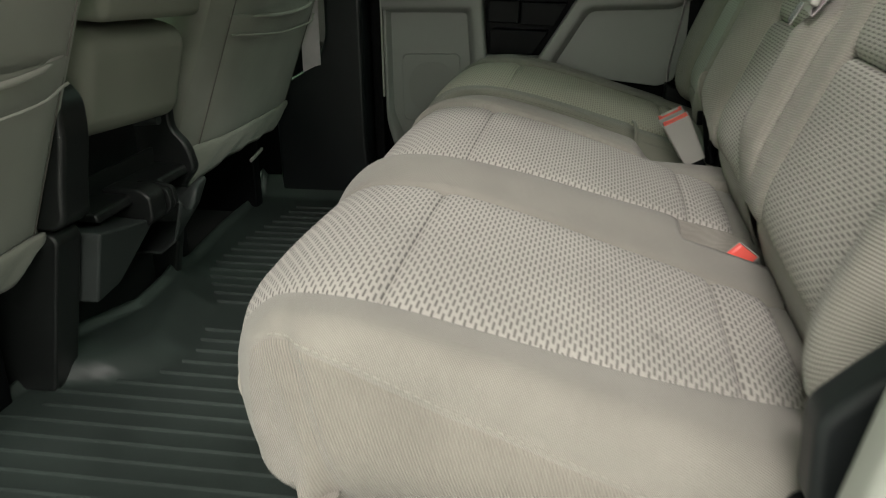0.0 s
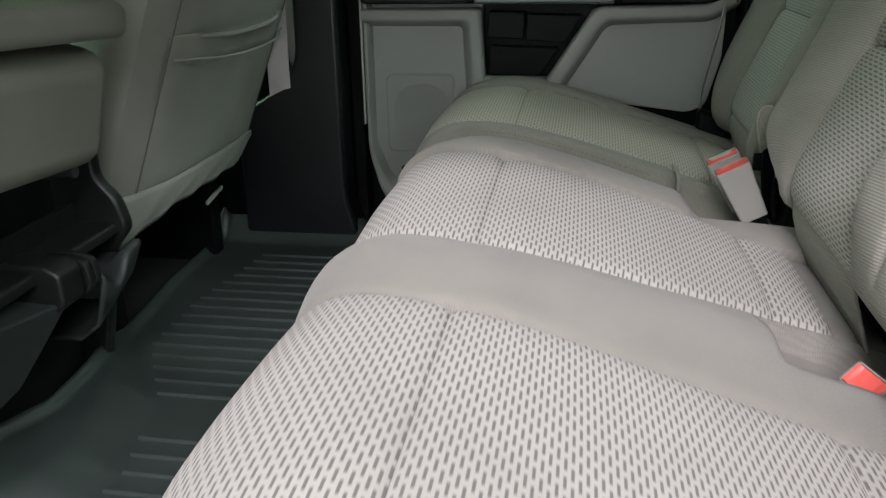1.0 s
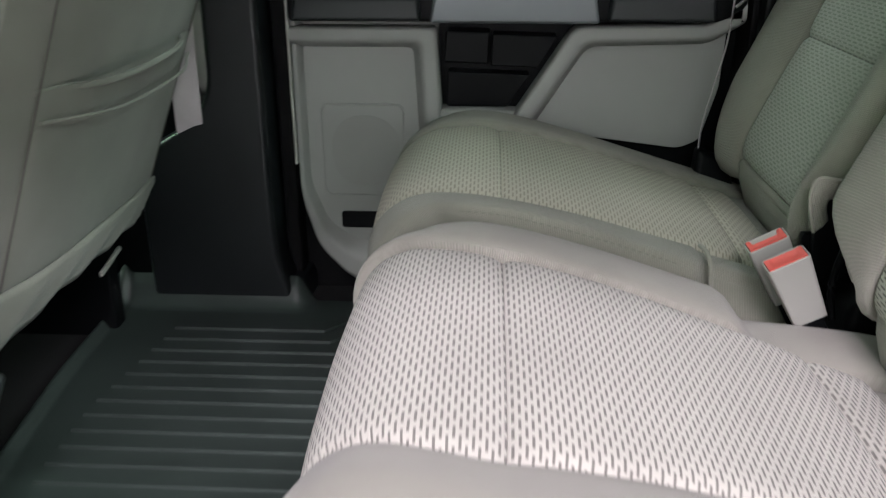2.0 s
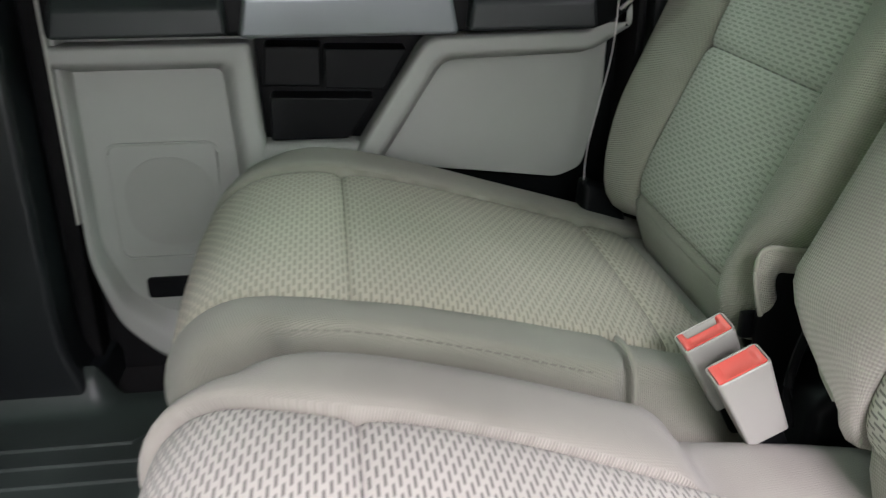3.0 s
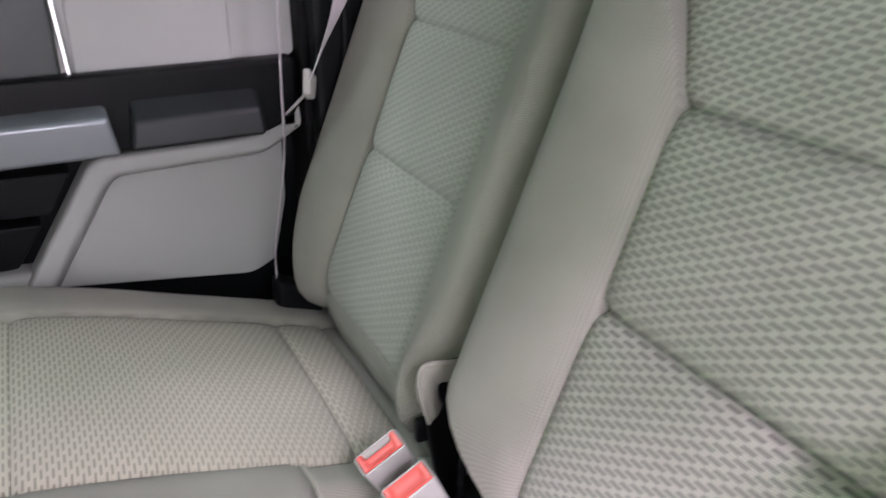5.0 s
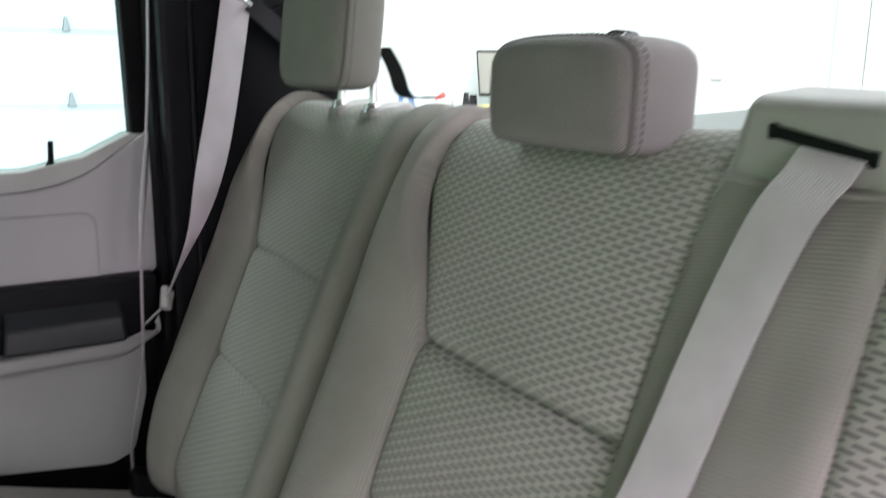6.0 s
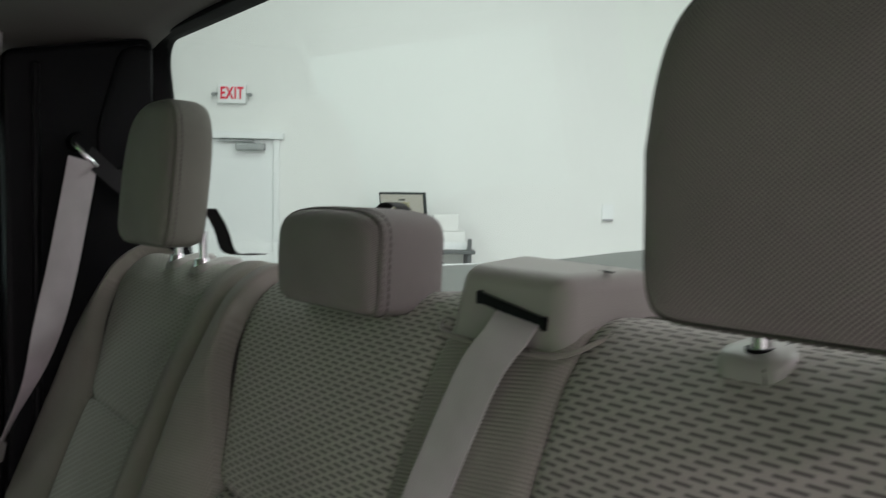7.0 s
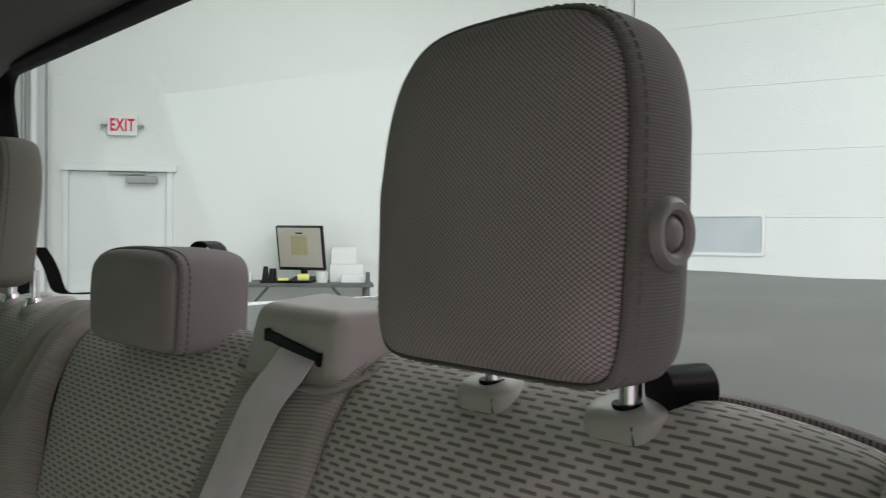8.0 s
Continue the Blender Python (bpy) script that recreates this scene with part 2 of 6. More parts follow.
def part(name, bm, mat, parent=None, label="", smooth=True):
    me = bpy.data.meshes.new(name)
    bmesh.ops.recalc_face_normals(bm, faces=bm.faces)
    if smooth:
        for f in bm.faces:
            f.smooth = True
        for e in bm.edges:
            if len(e.link_faces) == 2 and e.calc_face_angle(0) > radians(40):
                e.smooth = False
    bm.to_mesh(me)
    bm.free()
    ob = finish(new(name, me), mat, parent, label)
    if smooth:
        ob.modifiers.new("even_normals", "WEIGHTED_NORMAL").keep_sharp = True
    return ob


def sheet(name, pts, mat, parent=None, label="", uv=None, closed_u=False):
    """A smooth grid surface from an array of shape (n, m, 3), with cloth coordinates uv of shape (n, m, 2)."""
    pts = np.asarray(pts, float)
    n, m = pts.shape[:2]
    faces = []
    for i in range(n - 1 + (1 if closed_u else 0)):
        for j in range(m - 1):
            a, b = i, (i + 1) % n
            faces.append((a * m + j, b * m + j, b * m + j + 1, a * m + j + 1))
    me = bpy.data.meshes.new(name)
    me.from_pydata([tuple(p) for p in pts.reshape(-1, 3)], [], faces)
    if uv is not None:
        layer = me.uv_layers.new(name="cloth")
        flat = np.asarray(uv, float).reshape(-1, 2)
        idx = np.empty(len(me.loops), dtype=np.int32)
        me.loops.foreach_get("vertex_index", idx)
        layer.data.foreach_set("uv", flat[idx].ravel().astype(np.float32))
    for f in me.polygons:
        f.use_smooth = True
    me.update()
    return finish(new(name, me), mat, parent, label)


def even(ob):
    """Shade wide flat faces flat and leave the rounding to the narrow ones."""
    ob.modifiers.new("even_normals", "WEIGHTED_NORMAL")
    return ob


def stitch_bm(line, out, gap=0.0062, length=0.0038, r=0.0006):
    """A row of short thread stitches along a line; out: the direction away from the cloth, one or one a point."""
    line = np.asarray(line, float)
    out = np.asarray(out, float)
    if out.ndim == 1:
        out = np.repeat(out[None], len(line), 0)
    gone = np.r_[0, np.cumsum(np.linalg.norm(np.diff(line, axis=0), axis=1))]
    bm = bmesh.new()
    for d in np.arange(0.0, gone[-1] - length, gap):
        a, b = (Vector([np.interp(d + e, gone, line[:, k]) for k in range(3)]) for e in (0.0, length))
        n = Vector([np.interp(d, gone, out[:, k]) for k in range(3)]).normalized()
        side = (b - a).normalized().cross(n).normalized() * r
        v = [bm.verts.new(p + q) for p in (a, b) for q in (side, n * r, -side, -n * r)]
        for j in range(4):
            bm.faces.new((v[j], v[(j + 1) % 4], v[4 + (j + 1) % 4], v[4 + j]))
        bm.faces.new((v[3], v[2], v[1], v[0]))
        bm.faces.new((v[4], v[5], v[6], v[7]))
    return bm


def thing(name, place, label, category, group=""):
    ob = new(name)
    ob.location = place
    ob.empty_display_size = 0.05
    return tagged(ob, label, category, group)


def put_under(ob, holder):
    """Keep a part built in world metres where it is under its holder at rest."""
    ob.parent = holder
    ob.matrix_parent_inverse = Matrix.Translation(holder.location).inverted()
    return ob


def box_bm(x0, x1, y0, y1, z0, z1, bevel=0.004, seg=2):
    bm = bmesh.new()
    bmesh.ops.create_cube(bm, size=1.0)
    for v in bm.verts:
        v.co = Vector((x0 + (v.co.x + 0.5) * (x1 - x0), y0 + (v.co.y + 0.5) * (y1 - y0), z0 + (v.co.z + 0.5) * (z1 - z0)))
    if bevel:
        bmesh.ops.bevel(bm, geom=bm.edges[:], offset=bevel, segments=seg, profile=0.5, affect="EDGES")
    return bm


def turned(bm, m):
    bmesh.ops.transform(bm, matrix=m, verts=bm.verts)
    return bm


def cyl_bm(a, b, r1, r2=None, k=24):
    """A closed round bar or cone from a to b."""
    a, b = Vector(a), Vector(b)
    bm = bmesh.new()
    bmesh.ops.create_cone(bm, cap_ends=True, segments=k, radius1=r1, radius2=r1 if r2 is None else r2, depth=(b - a).length)
    return turned(bm, Matrix.Translation((a + b) / 2) @ (b - a).to_track_quat("Z", "Y").to_matrix().to_4x4())


def hexa_bm(corners, bevel=0.006, seg=3):
    """A six-sided block from its bottom four and top four corners, both in the same order round."""
    bm = bmesh.new()
    v = [bm.verts.new(c) for c in corners]
    for f in ((0, 1, 2, 3), (4, 5, 6, 7), (0, 1, 5, 4), (1, 2, 6, 5), (2, 3, 7, 6), (3, 0, 4, 7)):
        bm.faces.new([v[i] for i in f])
    bmesh.ops.recalc_face_normals(bm, faces=bm.faces)
    if bevel:
        bmesh.ops.bevel(bm, geom=bm.edges[:], offset=bevel, segments=seg, profile=0.5, affect="EDGES")
    return bm


def prism_bm(points, plane, a, b, bevel=0.003, seg=2):
    """A flat shape (points in the two axes of plane) from depth a to b along the third axis."""
    bm = bmesh.new()

    def at(p, d):
        return {"xz": (p[0], d, p[1]), "xy": (p[0], p[1], d), "yz": (d, p[0], p[1])}[plane]

    lo = [bm.verts.new(at(p, a)) for p in points]
    hi = [bm.verts.new(at(p, b)) for p in points]
    n = len(points)
    bm.faces.new(lo)
    bm.faces.new(hi)
    for i in range(n):
        bm.faces.new((lo[i], lo[(i + 1) % n], hi[(i + 1) % n], hi[i]))
    bmesh.ops.recalc_face_normals(bm, faces=bm.faces)
    if bevel:
        sharp = [e for e in bm.edges if e.calc_face_angle(0) > radians(30)]
        bmesh.ops.bevel(bm, geom=sharp, offset=bevel, segments=seg, profile=0.5, affect="EDGES")
    return bm


def ring_bm(outer, inner, plane, a, b, bevel=0.003):
    """A flat frame between two loops of the same count, from depth a to b."""
    bm = bmesh.new()

    def at(p, d):
        return {"xz": (p[0], d, p[1]), "xy": (p[0], p[1], d), "yz": (d, p[0], p[1])}[plane]

    o0, o1, i0, i1 = ([bm.verts.new(at(p, d)) for p in loop] for loop, d in ((outer, a), (outer, b), (inner, a), (inner, b)))
    n = len(outer)
    for i in range(n):
        j = (i + 1) % n
        bm.faces.new((o0[i], o0[j], o1[j], o1[i]))
        bm.faces.new((i0[i], i1[i], i1[j], i0[j]))
        bm.faces.new((o0[i], i0[i], i0[j], o0[j]))
        bm.faces.new((o1[i], o1[j], i1[j], i1[i]))
    bmesh.ops.recalc_face_normals(bm, faces=bm.faces)
    if bevel:
        sharp = [e for e in bm.edges if e.calc_face_angle(0) > radians(50)]
        bmesh.ops.bevel(bm, geom=sharp, offset=bevel, segments=2, profile=0.5, affect="EDGES")
    return bm


def round_loop(x0, x1, z0, z1, r, k=6):
    pts = []
    for cx, cz, a0 in ((x1 - r, z1 - r, 0), (x0 + r, z1 - r, 90), (x0 + r, z0 + r, 180), (x1 - r, z0 + r, 270)):
        for i in range(k):
            a = radians(a0 + 90 * i / (k - 1))
            pts.append((cx + r * math.cos(a), cz + r * math.sin(a)))
    return pts


def soft_loop(points, r, k=5):
    """A loop of straight sides with its corners rounded by up to r."""
    out, n = [], len(points)
    for i in range(n):
        p, q, s = (Vector(points[(i + d) % n]) for d in (-1, 0, 1))
        u, w = (p - q), (s - q)
        c = min(r, u.length * 0.45, w.length * 0.45)
        a, b = q + u.normalized() * c, q + w.normalized() * c
        for j in range(k):
            t = j / (k - 1)
            out.append(tuple(a * (1 - t) ** 2 + q * 2 * t * (1 - t) + b * t * t))
    return out


def catmull(points, step=0.006):
    """A dense smooth polyline through points."""
    p = [np.array(q, float) for q in points]
    p = [2 * p[0] - p[1]] + p + [2 * p[-1] - p[-2]]
    out = []
    for i in range(1, len(p) - 2):
        n = max(2, int(np.linalg.norm(p[i + 1] - p[i]) / step))
        for j in range(n):
            t = j / n
            out.append(0.5 * (2 * p[i] + (p[i + 1] - p[i - 1]) * t + (2 * p[i - 1] - 5 * p[i] + 4 * p[i + 1] - p[i + 2]) * t * t
                              + (3 * p[i] - p[i - 1] - 3 * p[i + 1] + p[i + 2]) * t ** 3))
    out.append(p[-2])
    return np.array(out)


def tube_bm(points, radius, k=10, smooth_path=True):
    path = catmull(points, 0.01) if smooth_path else np.array(points, float)
    bm = bmesh.new()
    rings = []
    up = Vector((0, 0, 1))
    for i, p in enumerate(path):
        d = Vector(path[min(i + 1, len(path) - 1)] - path[max(i - 1, 0)]).normalized()
        side = d.cross(up)
        side = side.normalized() if side.length > 1e-3 else Vector((1, 0, 0))
        top = side.cross(d).normalized()
        rings.append([bm.verts.new(Vector(p) + (side * math.cos(2 * math.pi * j / k) + top * math.sin(2 * math.pi * j / k)) * radius) for j in range(k)])
    for a, b in zip(rings, rings[1:]):
        for j in range(k):
            bm.faces.new((a[j], a[(j + 1) % k], b[(j + 1) % k], b[j]))
    bm.faces.new(rings[0][::-1])
    bm.faces.new(rings[-1])
    return bm


def strap(name, path, across, width, mat, parent=None, label="", thick=0.0014, belly=0.0):
    """A webbing strip along path, its width lying along the given directions (one, or one a point)."""
    path = np.asarray(path, float)
    n = len(path)
    across = np.asarray(across, float)
    if across.ndim == 1:
        across = np.repeat(across[None], n, 0)
    s = np.r_[0, np.cumsum(np.linalg.norm(np.diff(path, axis=0), axis=1))]
    pts, uv = [], []
    for i in range(n):
        d = path[min(i + 1, n - 1)] - path[max(i - 1, 0)]
        a = across[i] / np.linalg.norm(across[i])
        nrm = np.cross(d, a)
        nrm /= np.linalg.norm(nrm)
        ring, ru = [], []
        for w in (-0.5, -0.49, -0.3, -0.1, 0.1, 0.3, 0.49, 0.5):
            ring.append(path[i] + a * w * width + nrm * ((thick / 2 if abs(w) < 0.495 else thick * 0.2) + belly * (1 - 4 * w * w)))
            ru.append((w * width, s[i]))
        for w in (0.49, 0.0, -0.49):
            ring.append(path[i] + a * w * width - nrm * thick / 2)
            ru.append((w * width, s[i]))
        ring.append(ring[0])
        ru.append(ru[0])
        pts.append(ring)
        uv.append(ru)
    return even(sheet(name, pts, mat, parent, label, uv))


def edged(a, b, step, edge=(0.0, 0.0015, 0.0035, 0.007, 0.012)):
    """Sample places from a to b, denser at both ends."""
    n = max(2, int((b - a - 2 * edge[-1]) / step))
    mid = np.linspace(a + edge[-1], b - edge[-1], n + 1)
    return np.unique(np.round(np.r_[[a + e for e in edge], mid, [b - e for e in edge]], 6))


class Profile:
    """A cushion's section in x and z, by its length s along the surface, with its outward normal."""

    def __init__(self, points, spine):
        self.p = catmull(points, 0.003)
        self.s = np.r_[0, np.cumsum(np.linalg.norm(np.diff(self.p, axis=0), axis=1))]
        d = np.gradient(self.p, axis=0)
        d /= np.linalg.norm(d, axis=1)[:, None]
        self.n = np.stack([-d[:, 1], d[:, 0]], 1)
        self.spine = np.array(spine, float)
        self.end = self.s[-1]
        self.plan = lambda y: 0.0

    def at(self, s):
        p = np.array([np.interp(s, self.s, self.p[:, k]) for k in (0, 1)])
        n = np.array([np.interp(s, self.s, self.n[:, k]) for k in (0, 1)])
        return p, n / np.linalg.norm(n)

    def where(self, axis, value, start=0.0, stop=9.0):
        """The s between start and stop at which x or z (axis 0 or 1) comes nearest to value."""
        ok = (self.s >= start) & (self.s <= stop)
        return float(self.s[ok][np.argmin(np.abs(self.p[ok, axis] - value))])

    def inward(self, p):
        a, b = self.spine
        t = np.clip(np.dot(p - a, b - a) / np.dot(b - a, b - a), 0, 1)
        q = a + t * (b - a)
        d = q - p
        far = np.linalg.norm(d)
        return d / far, far


def panel(name, prof, s0, s1, y0, y1, mat, parent, lift=None, seam=0.006, cross=None, label="", step=0.012, sides=(1, 1, 1, 1), edges=None):
    """One sewn panel: sunk at its seams (sides: s0, s1, y0, y1), raised by lift(s, y) between. edges: y0 and y1 as functions of s."""
    ss, tt = edged(s0, s1, step), edged(0.0, y1 - y0, step)
    pts, uv = [], []
    for s in ss:
        p, n = prof.at(s)
        row, ru = [], []
        a, b = (y0, y1) if edges is None else (edges[0](s), edges[1](s))
        for t in tt:
            y = a + t / (y1 - y0) * (b - a)
            h = lift(s, y) if lift else 0.0
            for flag, deep, d in zip(sides, (cross or seam, cross or seam, seam, seam), (max(0.0, s - s0), max(0.0, s1 - s), max(0.0, t), max(0.0, y1 - y0 - t))):
                if flag:
                    h -= deep * math.exp(-((d / 0.0065) ** 1.2)) + 0.0015 * math.exp(-d / 0.03)
            h += 0.0012 * noise.noise((y * 9, s * 9, 3.1))
            row.append((p[0] + n[0] * h + max(0.0, -n[0]) * prof.plan(y), y, p[1] + n[1] * h))
            ru.append((y, s))
        row, ru = tuck(row, ru, n)
        pts.append(row)
        uv.append(ru)
    n0, n1 = prof.at(ss[0])[1], prof.at(ss[-1])[1]
    pts = [[(q[0] - n0[0] * 0.02, q[1], q[2] - n0[1] * 0.02) for q in pts[0]]] + pts + [[(q[0] - n1[0] * 0.02, q[1], q[2] - n1[1] * 0.02) for q in pts[-1]]]
    uv = [uv[0]] + uv + [uv[-1]]
    return sheet(name, pts, mat, parent, label, uv)


def tuck(row, ru, n, ends=(True, True), deep=0.022):
    """Fold the sewn edge of a panel down into the seam."""
    if ends[0]:
        q = row[0]
        row, ru = [(q[0] - n[0] * deep, q[1], q[2] - n[1] * deep)] + row, [ru[0]] + ru
    if ends[1]:
        q = row[-1]
        row, ru = row + [(q[0] - n[0] * deep, q[1], q[2] - n[1] * deep)], ru + [ru[-1]]
    return row, ru


def end_bolster(name, prof, s0, s1, y_in, y_out, mat, side_mat, parent, radius=0.05, drop=0.14, lift=None, seam=0.006, taper=None, split=0.0, edge_in=None, corner=0.0, stitch_from=0.0, stitch_to=9.0, thread=None, wall=None):
    """The side piece of a cushion: from its seam at y_in it rounds over at y_out and goes down the side.
    split: the length past the seam at which a second seam parts the top piece from the side piece."""
    sign = 1.0 if y_out > y_in else -1.0
    flat = abs(y_out - y_in) - radius
    arc = radius * math.pi / 2
    total = flat + arc + drop
    ts = edged(0.0, total, 0.010)
    split_at = split if callable(split) else (lambda s: split)
    if split:
        split = split_at(C_FRONT)
        cuts = [(name, mat, edged(0.0, split, 0.009)), ("side_panel", side_mat, edged(split, total, 0.011))]
    else:
        cuts = [(name, mat, ts)]
    ss = edged(s0, s1, 0.012)
    seam_line, seam_out = [], []
    for nm, mt, ws in cuts:
        pts, uv = [], []
        for s in ss:
            p, n = prof.at(s)
            ind, far = prof.inward(p)
            pull = taper(s) if taper else 0.0
            a_in = edge_in(s) if edge_in else y_in
            row, ru = [], []
            now = split_at(s)
            for k, w in enumerate(ws):
                if split:
                    w = w * now / split if nm == name else now + (w - split) * (total - now) / (total - split)
                stitched = split and nm == name and k == len(ws) - 3 and stitch_from < s < stitch_to
                if w < flat:
                    y, down = w, 0.0
                elif w < flat + arc:
                    a = (w - flat) / radius
                    y, down = flat + radius * math.sin(a), radius * (1 - math.cos(a))
                else:
                    q = (w - flat - arc) / drop
                    y, down = flat + radius + 0.004 * math.sin(math.pi * q), radius + max(0.01, far * 0.95 - radius) * q
                down = min(down, far * 0.95)
                full = abs(y_out - y_in)
                yy = a_in + sign * y * (abs(y_out - a_in) - pull * max(0.0, 1 - down / far)) / full
                h = lift(s, yy) * max(0.0, 1 - down / 0.06) if lift else 0.0
                h -= seam * math.exp(-((max(0.0, w) / 0.0065) ** 1.2))
                if corner:
                    h -= corner * max(0.0, -n[0]) * min(1.0, w / (flat + arc)) ** 2.2
                if split:
                    h -= 0.004 * math.exp(-(((w - now) / 0.005) ** 2)) * min(1.0, max(0.0, (s - stitch_from + 0.02) / 0.05))
                q = p + n * h + ind * down
                if wall and w > flat + arc:
                    k = (w - flat - arc) / drop
                    yy = y_out - sign * (pull * 0.6 * (1 - k) - 0.010 * math.sin(math.pi * k) + 0.022 * k ** 3)
                    top = p + n * h + ind * radius
                    q = top + (np.array(wall(s)) - top) * k * smooth01((s + 0.01) / 0.13)
                q[0] += max(0.0, -n[0]) * prof.plan(yy) * max(0.0, 1 - down / far)
                row.append((q[0], yy, q[1]))
                ru.append((q[0], q[1]) if wall and nm != name else (a_in + sign * w, s))
                if stitched:
                    seam_line.append((q[0] - ind[0] * 0.0004, yy + sign * 0.0004, q[1] - ind[1] * 0.0004))
                    seam_out.append((-ind[0] * 0.6, sign * 0.8, -ind[1] * 0.6))
            if ws[0] == 0.0:
                row, ru = tuck(row, ru, n, (True, False))
            pts.append(row)
            uv.append(ru)
        sheet(nm, pts, mt, parent, "", uv)
    if seam_line:
        part("stitching", stitch_bm(seam_line, seam_out, 0.0085, 0.0055, 0.0007), thread or M_THREAD, parent)


# ---- cab structure ----
FLOOR = 0.045
DOOR_Y = 1.53


def structure(ob, label, category):
    return tagged(ob, label, category, kind="structure")


structure(part("floor", prism_bm([(-1.6, -0.12), (1.0, -0.12), (1.0, 1.66), (-1.6, 1.66)], "xy", FLOOR - 0.09, FLOOR - 0.014, 0), M_CARPET),
          "black carpeted cab floor under the rubber mat", "floor")
structure(part("wall_rear", box_bm(0.90, 0.99, -0.1, 1.62, -0.05, 0.84, 0.01), M_CARPET), "black trimmed bulkhead behind the rear bench", "wall")
structure(part("wall_dash", box_bm(-1.66, -1.6, -0.1, 1.62, -0.05, 0.72, 0.01), M_BLACK), "black dashboard wall at the front of the cab", "wall")
structure(part("wall_front_door", box_bm(-1.6, -0.34, 1.525, 1.595, 0.42, 0.80, 0.02), M_TRIM_LIGHT), "pale grey front passenger door lining", "wall")
# Added black panel; keeps the gap beside the front seat dark.
structure(part("wall_front_black", box_bm(-1.6, -0.36, 1.513, 1.595, 0.0, 0.475, 0.015), M_BLACK), "black panel added over the lower front passenger door lining", "wall")
# Unseen front glass, added deep green so light entering the cab turns green.
windscreen = structure(part("unseen_windscreen", hexa_bm([(-1.62, -0.1, 0.72), (-1.612, -0.1, 0.72), (-1.612, 1.6, 0.72), (-1.62, 1.6, 0.72), (-1.59, -0.1, 1.34), (-1.582, -0.1, 1.34), (-1.582, 1.6, 1.34), (-1.59, 1.6, 1.34)], 0), M_TINT), "unseen windscreen, added deep green to tint the cab light", "window")
windscreen.visible_shadow = False
side_glass = structure(part("unseen_side_glass", box_bm(-1.6, -0.34, 1.556, 1.561, 0.79, 1.30, 0), M_TINT), "unseen front passenger window, added deep green to tint the cab light", "window")
side_glass.visible_shadow = False
structure(part("wall_sill", box_bm(-1.6, 0.60, -0.14, -0.045, -0.08, 0.075, 0.015), M_BLACK), "black plastic door sill", "sill")


def headliner():
    pts, ys, xs = [], np.linspace(-0.08, 1.60, 41), np.linspace(-1.6, 0.796, 44)
    for x in xs:
        row = []
        for y in ys:
            e = abs((y - 0.75) / 0.84)
            z = 1.276 - 0.045 * e ** 8 - 0.006 * max(0, (x - 0.4) / 0.4) ** 2 + 0.03 * max(0, (0.5 - x) / 1.5)
            row.append((x, y, z))
        pts.append(row)
    ob = sheet("ceiling", pts, M_HEADLINER)
    sol = ob.modifiers.new("thick", "SOLIDIFY")
    sol.thickness, sol.offset = 0.05, 1.0
    return structure(ob, "grey cloth headliner of the truck cab", "ceiling")


headliner()
structure(part("roof", prism_bm(soft_loop([(-1.6, 1.365), (-1.45, 1.40), (-0.4, 1.425), (0.5, 1.415), (0.86, 1.385), (0.90, 1.345), (-1.6, 1.345)], 0.02), "xz", -0.12, 1.66, 0.012), M_PAINT), "white painted steel cab roof over the headliner", "roof")


# ---- rear window ----
def slant(bm, top=1.24, base_x=0.80, rake=0.12):
    for v in bm.verts:
        v.co.x += base_x + (top - v.co.z) * rake
    return bm


rear_window = structure(thing("window_rear", (0.86, 0.74, 0.86), "", ""), "rear cab window with a black surround", "window")
put_under(part("window_frame", slant(ring_bm(round_loop(-0.08, 1.60, 0.76, 1.31, 0.04, 8), round_loop(-0.03, 1.532, 0.87, 1.262, 0.05, 8), "yz", -0.008, 0.03, 0.004)), M_RUBBER), rear_window)
pane = put_under(part("pane", slant(prism_bm(round_loop(-0.04, 1.542, 0.86, 1.272, 0.05, 8), "yz", 0.008, 0.012, 0)), M_GLASS), rear_window)
pane.visible_shadow = False
# small pale sticker on the glass
put_under(part("sticker", slant(prism_bm(round_loop(0.118, 0.134, 0.917, 0.931, 0.001, 3), "yz", 0.004, 0.0065, 0)), M_PANELWHITE), rear_window)


# ---- cushions ----
CUSHION = Profile([(0.10, 0.236), (0.06, 0.243), (0.017, 0.267), (-0.004, 0.312), (0.007, 0.358), (0.045, 0.390), (0.095, 0.402), (0.155, 0.400),
                   (0.25, 0.377), (0.35, 0.346), (0.46, 0.312), (0.54, 0.286), (0.60, 0.262)], ((0.14, 0.262), (0.55, 0.15)))
CUSHION.plan = lambda y: 0.085 * (max(0.0, 0.20 - y) / 0.20) ** 2 + 0.05 * (max(0.0, y - 1.36) / 0.14) ** 2
C_FRONT = CUSHION.where(0, 0.155, CUSHION.where(1, 0.402))
C_REAR = CUSHION.where(0, 0.462, C_FRONT)
C_LAST = CUSHION.where(0, 0.527, C_FRONT)
C_NOTCH = CUSHION.where(0, 0.385, C_FRONT)
BACK = Profile([(0.66, 0.372), (0.60, 0.342), (0.552, 0.336), (0.522, 0.354), (0.521, 0.396), (0.546, 0.46), (0.588, 0.56), (0.65, 0.71), (0.71, 0.845), (0.738, 0.895), (0.765, 0.922),
                (0.795, 0.926), (0.82, 0.913), (0.836, 0.87), (0.835, 0.78), (0.80, 0.62)], ((0.62, 0.40), (0.79, 0.80)))
B_TOP = BACK.where(1, 0.925)
B_FOOT = BACK.where(1, 0.366, 0.1, B_TOP)
B_LOW = BACK.where(1, 0.558, 0.1, B_TOP)
